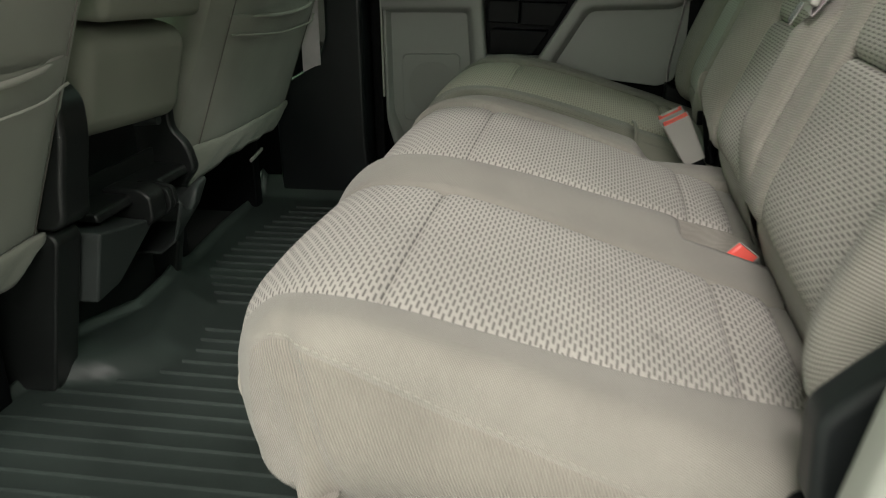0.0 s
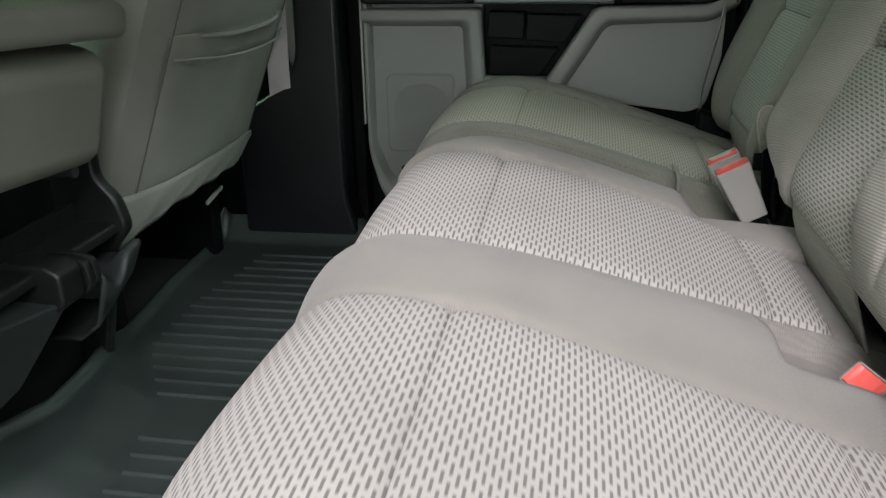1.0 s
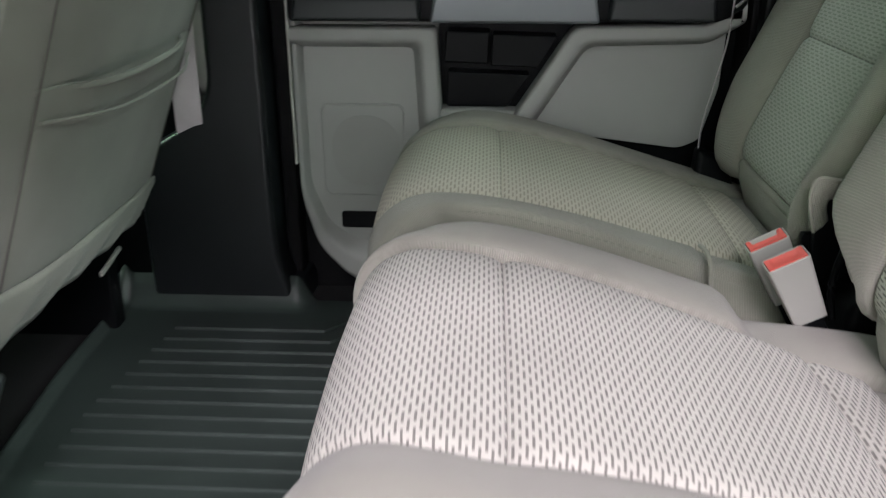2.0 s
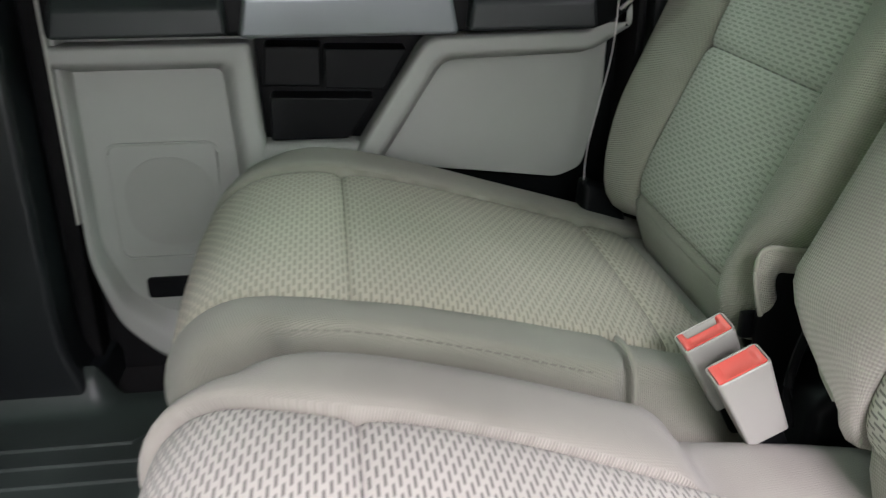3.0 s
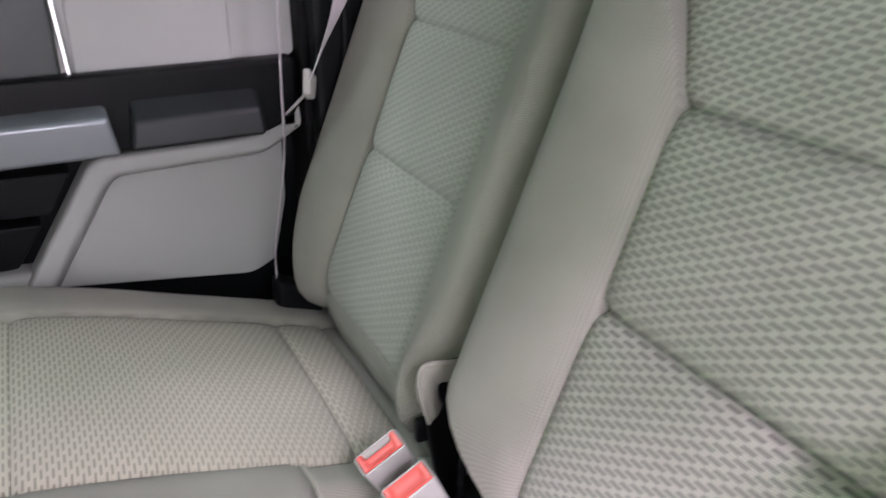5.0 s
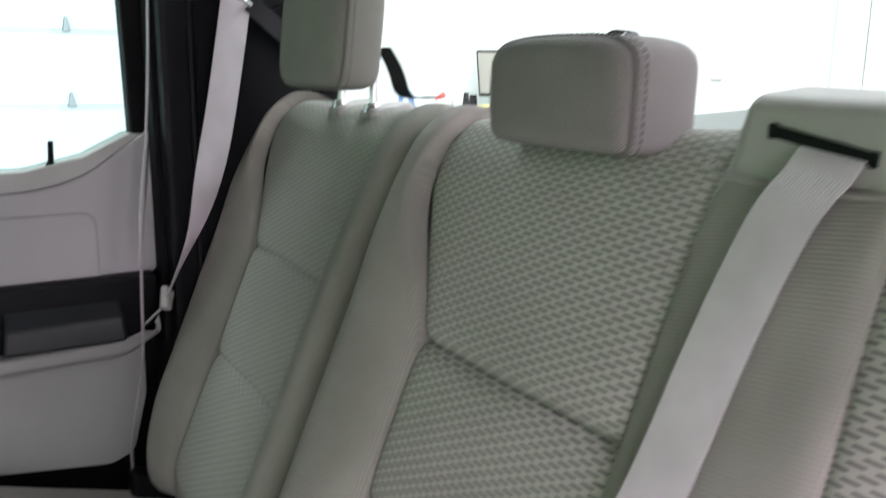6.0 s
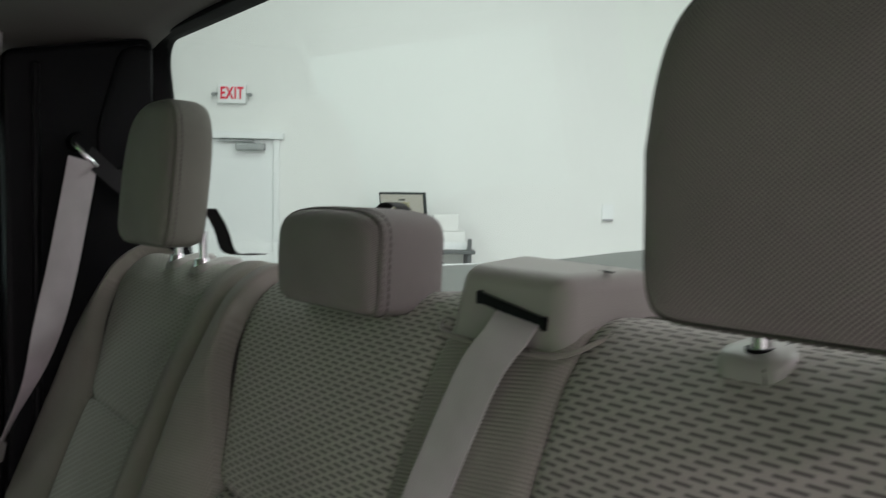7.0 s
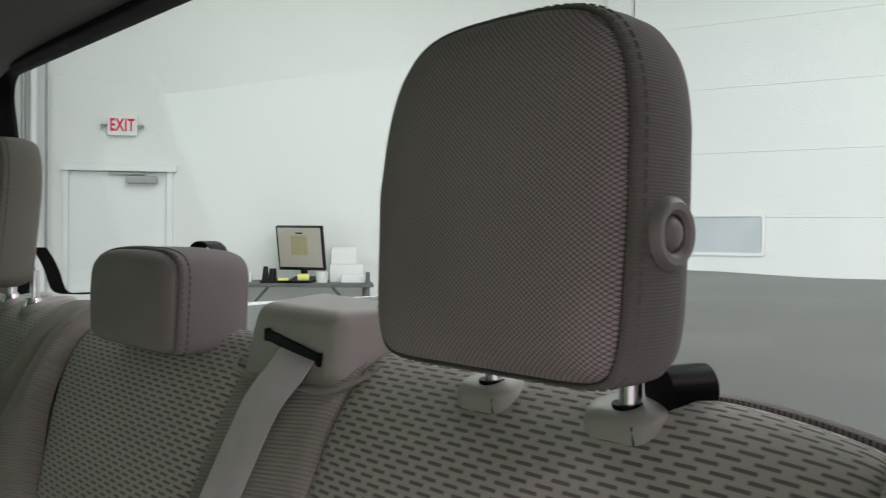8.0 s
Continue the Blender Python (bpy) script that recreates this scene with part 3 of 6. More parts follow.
B_MID = BACK.where(1, 0.710, 0.1, B_TOP)
B_BACK = B_TOP - 0.003


def smooth01(x):
    x = min(1.0, max(0.0, x))
    return x * x * (3 - 2 * x)


def core(name, prof, y0, y1, inset, parent, mat):
    """The foam body inside a cushion, closing it below and behind the sewn panels."""
    loop = []
    for s in np.linspace(0, prof.end, 60):
        p, n = prof.at(s)
        q = p - n * inset
        loop.append((q[0], q[1]))
    return part(name, prism_bm(loop, "xz", y0, y1, 0), mat, parent, smooth=False)


def end_round(start, size):
    """How far a side is drawn in past start along the section: towards the front for size > 0, the top for size < 0."""

    def f(s):
        d = max(0.0, start - s) if size > 0 else max(0.0, s - start)
        r = abs(size)
        return r * (1 - math.sqrt(max(0.0, 1 - min(1.0, d / (r * 1.7)) ** 2)))

    return f


def drift(front, rear, lip=0.0, late=1.0):
    """A seam from y = front at the front cross seam to y = rear at the rear one, drawn aside by lip over the front edge."""

    def f(s):
        if s > C_FRONT:
            return front + (rear - front) * ((s - C_FRONT) / (C_REAR - C_FRONT)) ** late
        return front + lip * smooth01((C_FRONT - s) / 0.15)

    return f


def cushion_dash(holder, left, right, raise_by, mat=None, dip=0.0):
    y0, y1 = left(0.0), right(0.0)
    mid, half = (y0 + y1) / 2, (y1 - y0) / 2

    def lift(s, y):
        h = raise_by + 0.004 * (1 - ((y - mid) / half) ** 2)
        return h - dip * smooth01((s - C_NOTCH) / 0.02) * smooth01(1 - (y - left(s)) / 0.045)

    for name, a, b in (("front_panel", 0.05, C_FRONT), ("centre_panel", C_FRONT, C_REAR), ("rear_panel", C_REAR, C_LAST)):
        panel(name, CUSHION, a, b, y0, y1, mat or M_DASH, holder, lift, edges=(left, right))
    panel("rear_edging", CUSHION, C_LAST, CUSHION.end - 0.005, y0, y1, M_TWILL_LIT if mat else M_TWILL, holder, lambda s, y: raise_by, edges=(left, right))


def buckle_pocket(s, y):
    """The crest of the dividing strip and the rounded hollow for the buckle in it."""
    k = (y - K2(s)) / (K3(s) - K2(s))
    crest = 0.007 * smooth01(k / 0.55) if k < 0.66 else 0.007 - 0.012 * smooth01((k - 0.60) / 0.40)
    bowl = smooth01((s - C_REAR + 0.030) / 0.014) * smooth01((y - 0.474) / 0.024) * smooth01((0.610 - y) / 0.016)
    return 0.003 + crest * (1 - bowl) - 0.066 * bowl


def inner_notch(height, depth, run=0.05):
    """A raised edge that drops away at the rear to make room for the buckles, then rises to meet the back."""

    def f(s, y):
        return height - depth * smooth01((s - C_NOTCH) / run) + (0.28 if depth > 0.01 else 0.0) * max(0.0, s - C_NOTCH - run)

    return f


def with_notch(f, pull, run=0.045):
    return lambda s: f(s) + pull * smooth01((s - C_NOTCH) / run)


def side_seam(s):
    """The side seam climbs towards the front corner of the cushion."""
    return 0.135 + float(np.interp(s, (C_FRONT - 0.16, C_FRONT - 0.02, C_FRONT + 0.08, C_REAR), (-0.060, -0.030, -0.014, 0.010)))


def hem(s):
    """The lower edge of the open side of the cushion, in x and z."""
    return float(np.interp(s, (0.0, C_FRONT - 0.06, C_FRONT + 0.05, C_END), (0.105, 0.145, 0.23, 0.60))), float(np.interp(s, (0.0, C_FRONT, C_END), (0.236, 0.228, 0.15)))


C_END = CUSHION.end - 0.01
K1, K2, K3, K4 = drift(0.070, 0.116, 0.02, 2.2), drift(0.405, 0.386, 0.032), drift(0.562, 0.613, 0.035), drift(0.903, 0.866, 0.042, 1.6)
bench = thing("rear_bench", (0, 0, 0), "wide beige-grey cloth rear bench with dashed weave panels", "bench", "rear benches")
cushion = core("cushion", CUSHION, 0.06, 0.94, 0.035, bench, M_TWILL)
cushion_dash(cushion, K1, K2, 0.0)
panel("dividing_panel", CUSHION, 0.0, C_END, 0.405, 0.569, M_TWILL, cushion, buckle_pocket, edges=(K2, K3), step=0.008)
cushion_dash(cushion, K3, K4, -0.002)
end_bolster("side_bolster", CUSHION, 0.0, C_END, 0.10, 0.004, M_TWILL, M_TWILL_SIDE, cushion, 0.04, 0.16, lambda s, y: 0.004, taper=end_round(C_FRONT - 0.05, 0.014), split=side_seam, edge_in=K1, stitch_from=C_FRONT - 0.12, wall=hem)
end_bolster("inner_bolster", CUSHION, 0.0, C_END, 0.91, 1.0, M_TWILL, M_TWILL, cushion, 0.045, 0.16, inner_notch(0.008, 0.026), taper=with_notch(end_round(C_FRONT - 0.03, 0.03), 0.014), edge_in=K4, corner=0.03)

for y in (0.09, 0.90):
    put_under(part("leg", hexa_bm([(0.085, y - 0.02, FLOOR - 0.01), (0.125, y - 0.02, FLOOR - 0.01), (0.125, y + 0.02, FLOOR - 0.01), (0.085, y + 0.02, FLOOR - 0.01),
                                   (0.072, y - 0.02, 0.27), (0.112, y - 0.02, 0.27), (0.112, y + 0.02, 0.27), (0.072, y + 0.02, 0.27)], 0.003), M_DARK), bench)

single = thing("single_bench", (0, 0, 0), "narrow beige-grey cloth rear bench with dashed weave panels", "bench", "rear benches")
single_cushion = core("cushion", CUSHION, 1.06, 1.44, 0.035, single, M_TWILL_LIT)
K5, K6 = drift(1.057, 1.090, 0.036), drift(1.402, 1.418, 0.0)
cushion_dash(single_cushion, K5, K6, 0.008, M_DASH_LIT, 0.0)
end_bolster("inner_bolster", CUSHION, 0.0, C_END, 1.057, 1.005, M_TWILL_LIT, M_TWILL_LIT, single_cushion, 0.011, 0.16, inner_notch(0.010, 0.006, 0.016), taper=with_notch(end_round(C_FRONT - 0.03, 0.02), 0.034, 0.014), split=0.055, edge_in=K5, corner=0.03, stitch_from=C_FRONT - 0.06, stitch_to=C_NOTCH - 0.012, thread=M_SEAM)
end_bolster("side_bolster", CUSHION, 0.0, C_END, 1.402, 1.495, M_TWILL_LIT, M_TWILL_LIT, single_cushion, 0.035, 0.16, lambda s, y: 0.014, taper=end_round(C_FRONT - 0.03, 0.03), edge_in=K6)


put_under(part("end_piping", tube_bm([(0.396, 1.060, 0.348), (0.399, 1.036, 0.349), (0.401, 1.020, 0.338), (0.401, 1.013, 0.315), (0.398, 1.010, 0.275), (0.394, 1.010, 0.245)], 0.0028, 8), M_TWILL_LIT), single)


# ---- seat backs ----
def bulge(y0, y1, h):
    """A rounded ridge between y0 and y1, faded out towards the top of the back."""

    def f(s, y):
        k = min(1.0, max(0.0, (y - y0) / (y1 - y0)))
        fade = 0.15 + 0.85 * min(1.0, max(0.0, (B_TOP + 0.01 - s) / 0.22)) ** 0.8
        return h * math.sin(math.pi * k) ** 0.9 * fade

    return f


def edge_line(low, high):
    """A seam that runs at y = low up to the middle of the back and drifts to high at its top."""
    return lambda s: low + (high - low) * smooth01((s - B_MID + 0.02) / 0.20)


def top_drop(s, y):
    """The top of the backs slopes off towards the open end and lies lower on the window side."""
    open_end = 0.014 * smooth01((0.215 - y) / 0.14) * smooth01((s - B_MID) / 0.22)
    return open_end + 0.014 * smooth01((y - 0.62) / 0.16) * smooth01((s - B_TOP + 0.10) / 0.10)


def lowered(f):
    return lambda s, y: f(s, y) - top_drop(s, y)


def back_dash(holder, left, right, mat, foot, cross=0.013, cover=None):
    cover = cover or M_TWILL_BACK
    cuts = (foot, B_LOW, B_MID, B_BACK)
    y0, y1 = right(0.0), left(0.0)
    if foot > 0.05:
        panel("foot_strip", BACK, 0.03, foot, y0, y1, cover, holder, lambda s, y: -0.002, 0.004, edges=(right, left))
    for name, a, b in zip(("lower_panel", "middle_panel", "upper_panel"), cuts, cuts[1:]):
        panel(name, BACK, a, b, y0, y1, mat, holder, lambda s, y: -0.003 - top_drop(s, y), 0.005, cross, edges=(right, left))
    panel("rear_edging", BACK, B_BACK, B_BACK + 0.05, y0, y1, M_MESH, holder, lambda s, y: -top_drop(s, y), 0.003, edges=(right, left))


def with_foot(f, pull, upto, span=0.12):
    """Draw a side in towards the foot of the back as well."""
    return lambda s: f(s) + pull * (1 - smooth01((s - upto) / span))


def ridge(s, y):
    """The padded ridge of the dividing panel at the foot of the back, steep towards the window side, with a deep crease along it."""
    low = (1 - smooth01((s - B_LOW + 0.01) / 0.07)) * smooth01((s - B_FOOT) / 0.09)
    rise = 0.027 * smooth01((y - 0.49) / 0.09) * smooth01((0.609 - y) / 0.018)
    return 0.001 + low * (rise - 0.022 * math.exp(-(((y - 0.527) / 0.0045) ** 2)))


bench_back = core("backrest", BACK, 0.06, 0.94, 0.04, bench, M_TWILL_BACK)
L1, L2, L3, L4 = edge_line(0.15, 0.125), edge_line(0.462, 0.474), edge_line(0.607, 0.612), edge_line(0.885, 0.972)
back_dash(bench_back, L2, L1, M_DASH, 0.03)
back_dash(bench_back, L4, L3, M_DASH, 0.03)
panel("dividing_panel", BACK, 0.0, B_BACK, 0.462, 0.607, M_TWILL_BACK, bench_back, ridge, 0.006, edges=(L2, L3), step=0.004)
end_bolster("side_bolster", BACK, 0.0, BACK.end - 0.01, 0.15, 0.02, M_TWILL_BACK, M_TWILL_BACK, bench_back, 0.05, 0.14, lowered(bulge(0.15, -0.06, 0.03)), taper=end_round(B_TOP - 0.10, -0.06), edge_in=L1)
end_bolster("inner_bolster", BACK, 0.0, BACK.end - 0.01, 0.885, 1.013, M_TWILL_BACK, M_TWILL_BACK, bench_back, 0.04, 0.16, lowered(bulge(0.885, 1.06, 0.028)), taper=with_foot(end_round(B_TOP - 0.075, -0.055), 0.115, BACK.where(1, 0.366, 0.12, B_TOP), 0.075), edge_in=L4)
# seat catch at the open side
put_under(part("hinge_cover", prism_bm(soft_loop([(0.478, 0.31), (0.474, 0.382), (0.506, 0.415), (0.60, 0.50), (0.66, 0.46), (0.60, 0.29)], 0.012), "xz", -0.040, 0.004, 0.010, 4), M_PAD), bench_back)
put_under(part("hinge_arm", prism_bm(soft_loop([(0.476, 0.22), (0.472, 0.30), (0.50, 0.312), (0.56, 0.29), (0.56, 0.22)], 0.01), "xz", -0.034, 0.004, 0.006, 3), M_BLACK), bench_back)

single_back = core("backrest", BACK, 1.07, 1.42, 0.04, single, M_TWILL_LIT)
R1 = edge_line(1.115, 1.088)


def R2(s):
    """The window side seam swings out and then rounds in over the shoulder."""
    return edge_line(1.375, 1.470)(s) - 0.95 * end_round(B_TOP - 0.085, -0.065)(s)


back_dash(single_back, R2, R1, M_DASH_BACK_LIT, B_FOOT, 0.006, M_TWILL_LIT)
end_bolster("inner_bolster", BACK, 0.0, BACK.end - 0.01, 1.115, 1.018, M_TWILL_LIT, M_TWILL_LIT, single_back, 0.035, 0.16, lowered(bulge(1.115, 0.97, 0.024)), taper=with_foot(end_round(B_TOP - 0.04, -0.03), 0.05, BACK.where(1, 0.405, 0.12, B_TOP), 0.09), edge_in=R1)
end_bolster("side_bolster", BACK, 0.0, BACK.end - 0.01, 1.375, 1.496, M_TWILL_LIT, M_TWILL_LIT, single_back, 0.045, 0.16, lowered(bulge(1.375, 1.55, 0.026)), taper=with_foot(end_round(B_TOP - 0.10, -0.06), 0.05, BACK.where(1, 0.36, 0.12, B_TOP), 0.12), edge_in=R2)


def sleeve(parent, y, rise=0.0, collar=False):
    """The plastic guide in which a headrest post stands."""
    m = Matrix.Translation((0.780, y + 0.002, 0.9040 + rise)) @ Matrix.Rotation(radians(-9), 4, "Y")
    bm = bmesh.new()
    rings = []
    for k, z in ((1.0, -0.026), (1.0, 0.002), (0.985, 0.008), (0.94, 0.0125), (0.85, 0.0155), (0.6, 0.0172), (0.25, 0.0178)):
        rings.append([bm.verts.new((x, w, z)) for x, w in round_loop(-0.034 * k, 0.034 * k, -0.0245 * k, 0.0245 * k, 0.013 * k, 7)])
    for p, q in zip(rings, rings[1:]):
        for i in range(len(p)):
            j = (i + 1) % len(p)
            bm.faces.new((p[i], p[j], q[j], q[i]))
    bm.faces.new(rings[-1])
    put_under(part("post_guide", turned(bm, m), M_GUIDE), parent)
    line = [(-0.0335, -0.014, -0.01), (-0.0338, -0.0125, 0.004), (-0.030, -0.011, 0.0135), (-0.015, -0.0105, 0.0168), (0.010, -0.011, 0.0168), (0.030, -0.013, 0.0115)]
    put_under(part("guide_joint", tube_bm([tuple(m @ Vector(q)) for q in line], 0.0005, 6), M_PAD), parent)
    put_under(part("guide_hole", turned(cyl_bm((-0.0205, -0.001, 0.004), (-0.0195, -0.001, 0.0176), 0.0082, None, 24), m), M_BLACK), parent)
    if collar:
        put_under(part("post_collar", turned(cyl_bm((-0.0205, -0.001, 0.012), (-0.0195, -0.001, 0.0225), 0.0125, 0.0095, 24), m), M_CHROME), parent)


M_GUIDE = plain_material("guide_plastic", (0.35, 0.35, 0.318), 0.45, 900, 0.2, 0.05)
for y in (0.344, 0.248):
    sleeve(bench_back, y, 0.0005)
for y in (1.287, 1.189):
    sleeve(single_back, y, -0.006, True)


# ---- headrests ----
def headrest(yc, x_front, z0, z1, w, depth, lean, label, button=False, post_gap=0.098, squash=0.0, posts=True, post_shift=0.0, corner=0.42, side_mat=None, belly=0.0, puff=0.0, cloth=None):
    """A padded headrest: domed face, sewn side band, back shell, two posts."""
    h = z1 - z0
    holder = thing("headrest", (x_front + depth * 0.5, yc, z0), label, "headrest", "rear headrests")
    loop = []
    for i in range(80):
        a = 2 * math.pi * i / 80
        c, s = math.cos(a), math.sin(a)
        e = corner if s > 0 else corner * 0.44
        px, pz = math.copysign(abs(c) ** e, c), math.copysign(abs(s) ** (e * 0.9), s)
        loop.append((px * w / 2 * (1.0 - squash * 1.5 * max(0.0, pz) ** 1.8 - belly * max(0.0, -pz) ** 2) - belly * 0.08 * max(0.0, -pz), h / 2 + pz * h / 2 - 0.004 * px * px * (1 if pz > 0 else 0)))
    loop = np.array(loop)
    mid = np.array([0.0, h / 2])

    def ring(scale, x):
        q = mid + (loop - mid) * scale
        return [(x + (p[1] - h / 2) * lean, p[0], p[1]) for p in q]

    front = [ring(k, -0.5 * depth + f + puff * max(0.0, (k - 0.5) / 0.5) ** 3) for k, f in ((0.004, -0.012), (0.2, -0.0117), (0.4, -0.0108), (0.6, -0.009), (0.75, -0.0068), (0.86, -0.0035), (0.93, 0.0005), (0.965, 0.005), (0.975, 0.010))]
    band = [ring(k, -0.5 * depth + f + (puff if i < 3 else 0.0)) for i, (k, f) in enumerate(((0.972, 0.011), (0.985, 0.0055), (1.0, 0.010), (1.008, max(0.25 * depth, 0.013 + puff)), (1.012, 0.5 * depth), (1.004, 0.72 * depth), (0.97, 0.88 * depth), (0.955, 0.91 * depth), (0.95, 0.90 * depth)))]
    back = [ring(k, -0.5 * depth + f) for k, f in ((0.95, 0.88 * depth), (0.94, 0.915 * depth), (0.87, 0.97 * depth), (0.6, 1.0 * depth), (0.01, 1.01 * depth))]
    for nm, rings, mat in (("face_panel", front, cloth or M_MESH), ("side_band", band, side_mat or cloth or M_MESH), ("back_panel", back, M_TWILL)):
        rr = [r + [r[0]] for r in rings]
        if nm == "side_band":
            per = np.r_[0, np.cumsum(np.linalg.norm(np.diff(np.array(rr[3]), axis=0), axis=1))]
            uv = [[(per[i], p[0]) for i, p in enumerate(r)] for r in rr]
        else:
            uv = [[(p[1], p[2]) for p in r] for r in rr]
        sheet(nm, rr, mat, holder, "", uv)
    # stitches along the seam of the face
    line = ring(0.999, -0.5 * depth + 0.0095 + puff)
    part("stitching", stitch_bm(line + [line[0]], (1, 0, 0), 0.0062, 0.0036, 0.0005), M_STITCH, holder)
    line = ring(1.006, -0.5 * depth + 0.0155 + puff)
    part("stitching", stitch_bm(line + [line[0]], (1, 0, 0), 0.0062, 0.0040, 0.0010), M_STITCH, holder)
    line = ring(0.966, 0.375 * depth)
    part("stitching", stitch_bm(line + [line[0]], (1, 0, 0), 0.0075, 0.0045, 0.0005), M_STITCH, holder)
    if posts:
        for sgn in (-1, 1):
            x = 0.759 - x_front - depth * 0.5
            part("post", cyl_bm((x, post_shift + sgn * post_gap / 2, 0.02), (x, post_shift + sgn * post_gap / 2, 0.914 - z0), 0.0060), M_CHROME, holder)
    if button:
        bm = bmesh.new()
        seg, prof = 40, ((0.0092, 0.000), (0.0092, 0.0030), (0.0112, 0.0050), (0.0146, 0.0052), (0.0172, 0.0026), (0.0180, -0.004))
        rows = [[bm.verts.new((r * math.cos(2 * math.pi * j / seg), -o, r * math.sin(2 * math.pi * j / seg))) for j in range(seg)] for r, o in prof]
        for a, b in zip(rows, rows[1:]):
            for j in range(seg):
                bm.faces.new((a[j], a[(j + 1) % seg], b[(j + 1) % seg], b[j]))
        bx, bz = 0.001, h * 0.385
        bezel = part("button_bezel", turned(bm, Matrix.Translation((bx, -w / 2 * 1.0 - 0.0005, bz))), M_BUTTON, holder, "grey plastic button bezel")
        bm = bmesh.new()
        bmesh.ops.create_uvsphere(bm, u_segments=24, v_segments=12, radius=0.0084)
        bmesh.ops.scale(bm, verts=bm.verts, vec=(1, 0.6, 1))
        part("release_button", turned(bm, Matrix.Translation((bx, -w / 2 * 1.0 - 0.001, bz))), M_BUTTON, bezel)
    return holder


M_BAND = twill_cloth("headrest_band_cloth", (0.142, 0.136, 0.117), 0.0021, 1.0, 0.35, 0.6)
M_STITCH = plain_material("seam_thread", (0.12, 0.112, 0.10), 0.8, 800, 0.2, 0.1)
M_BUTTON = plain_material("button_plastic", (0.20, 0.19, 0.175), 0.42, 900, 0.15, 0.05)
headrest(0.3000, 0.700, 0.934, 1.119, 0.176, 0.067, 0.10, "tall grey-brown cloth headrest with a side release button", True, 0.096, squash=0.085, post_shift=-0.004, side_mat=M_BAND, belly=0.07)
# Same headrest mesh, with the green light of the window side in its colour.
headrest(1.238, 0.694, 0.934, 1.130, 0.200, 0.062, 0.10, "tall grey cloth headrest on two chrome posts, tinted for green light", False, squash=0.11, corner=0.5, cloth=mesh_cloth("green_lit_mesh", (0.245, 0.247, 0.208), 0.0024, 0.4))
headrest(0.770, 0.711, 0.898, 0.991, 0.189, 0.082, 0.05, "low boxy grey cloth centre headrest", False, 0.06, squash=0.0, posts=False, corner=0.40, belly=0.05, puff=0.0, cloth=mesh_cloth("soft_mesh", (0.262, 0.243, 0.228), 0.0026, 0.45))


def tether(points, across, label):
    ob = strap("tether_strap", catmull(points, 0.008), across, 0.022, M_BLACKWEB)
    return tagged(ob, label, "strap", "tether straps")


M_BLACKWEB = webbing_cloth("black_webbing", (0.014, 0.014, 0.015))
tether([(0.790, 0.792, 0.965), (0.790, 0.788, 0.988), (0.793, 0.781, 0.9955), (0.798, 0.771, 0.9950), (0.802, 0.763, 0.985), (0.805, 0.760, 0.965), (0.808, 0.758, 0.925)], (1, 0.3, 0), "black webbing tether loop behind the centre headrest")
tether([(0.752, 1.150, 0.985), (0.760, 1.143, 0.968), (0.766, 1.138, 0.950), (0.771, 1.136, 0.932), (0.780, 1.126, 0.9255), (0.802, 1.104, 0.927)], (0.55, -0.8, 0), "black webbing tether strap behind the headrest")
tagged(part("tether_anchor", cyl_bm((0.766, 0.236, 0.926), (0.792, 0.226, 0.926), 0.0124, 0.0128, 32), M_BLACK), "round black plastic tether anchor behind the headrest", "anchor")
bpy.context.view_layer.update()


# ---- shoulder belt housing and centre belt ----
housing = thing("belt_housing", (0.80, 0.53, 0.90), "grey plastic shoulder belt housing on top of the backrest", "belt housing")
put_under(part("cover", hexa_bm([(0.733, 0.612, 0.868), (0.735, 0.478, 0.868), (0.834, 0.418, 0.87), (0.836, 0.628, 0.87),
                                 (0.746, 0.600, 0.949), (0.747, 0.490, 0.948), (0.818, 0.462, 0.952), (0.824, 0.612, 0.955)], 0.013, 6), M_TRIM), housing)
put_under(part("cover_joint", turned(box_bm(-0.0008, 0.0008, -0.012, 0.012, -0.0004, 0.0006, 0), pose(0.785, 0.486, 0.9500, 0, 0, -20)), M_BLACK), housing)
put_under(part("base_fringe", tube_bm([(0.752, 0.630, 0.902), (0.738, 0.617, 0.8945), (0.7345, 0.56, 0.8915), (0.7350, 0.50, 0.8925), (0.738, 0.474, 0.8965), (0.762, 0.452, 0.912)], 0.0019, 8), M_TWILL), housing)
put_under(part("slot", turned(box_bm(-0.006, 0.01, -0.038, 0.038, -0.0042, 0.0042, 0.001), pose(0.7455, 0.5365, 0.9195, 9.5, 3, 0)), M_BLACK), housing)
for y, z in ((0.5725, 0.9255), (0.5010, 0.9135)):
    put_under(part("slot_end", box_bm(0.7396, 0.75, y - 0.003, y + 0.003, z - 0.0052, z + 0.0052, 0.0015), M_BLACK), housing)


def on_back(z, out):
    """The x of the backrest's face at height z, out metres in front of it."""
    s = BACK.where(1, z, 0.1, B_TOP)
    p, n = BACK.at(s)
    q = p + n * out
    return q[0], q[1]


def belt_path(rows):
    out = []
    for y, z, off in rows:
        x, zz = on_back(z, off)
        out.append((x, y, zz))
    return catmull(out, 0.01)


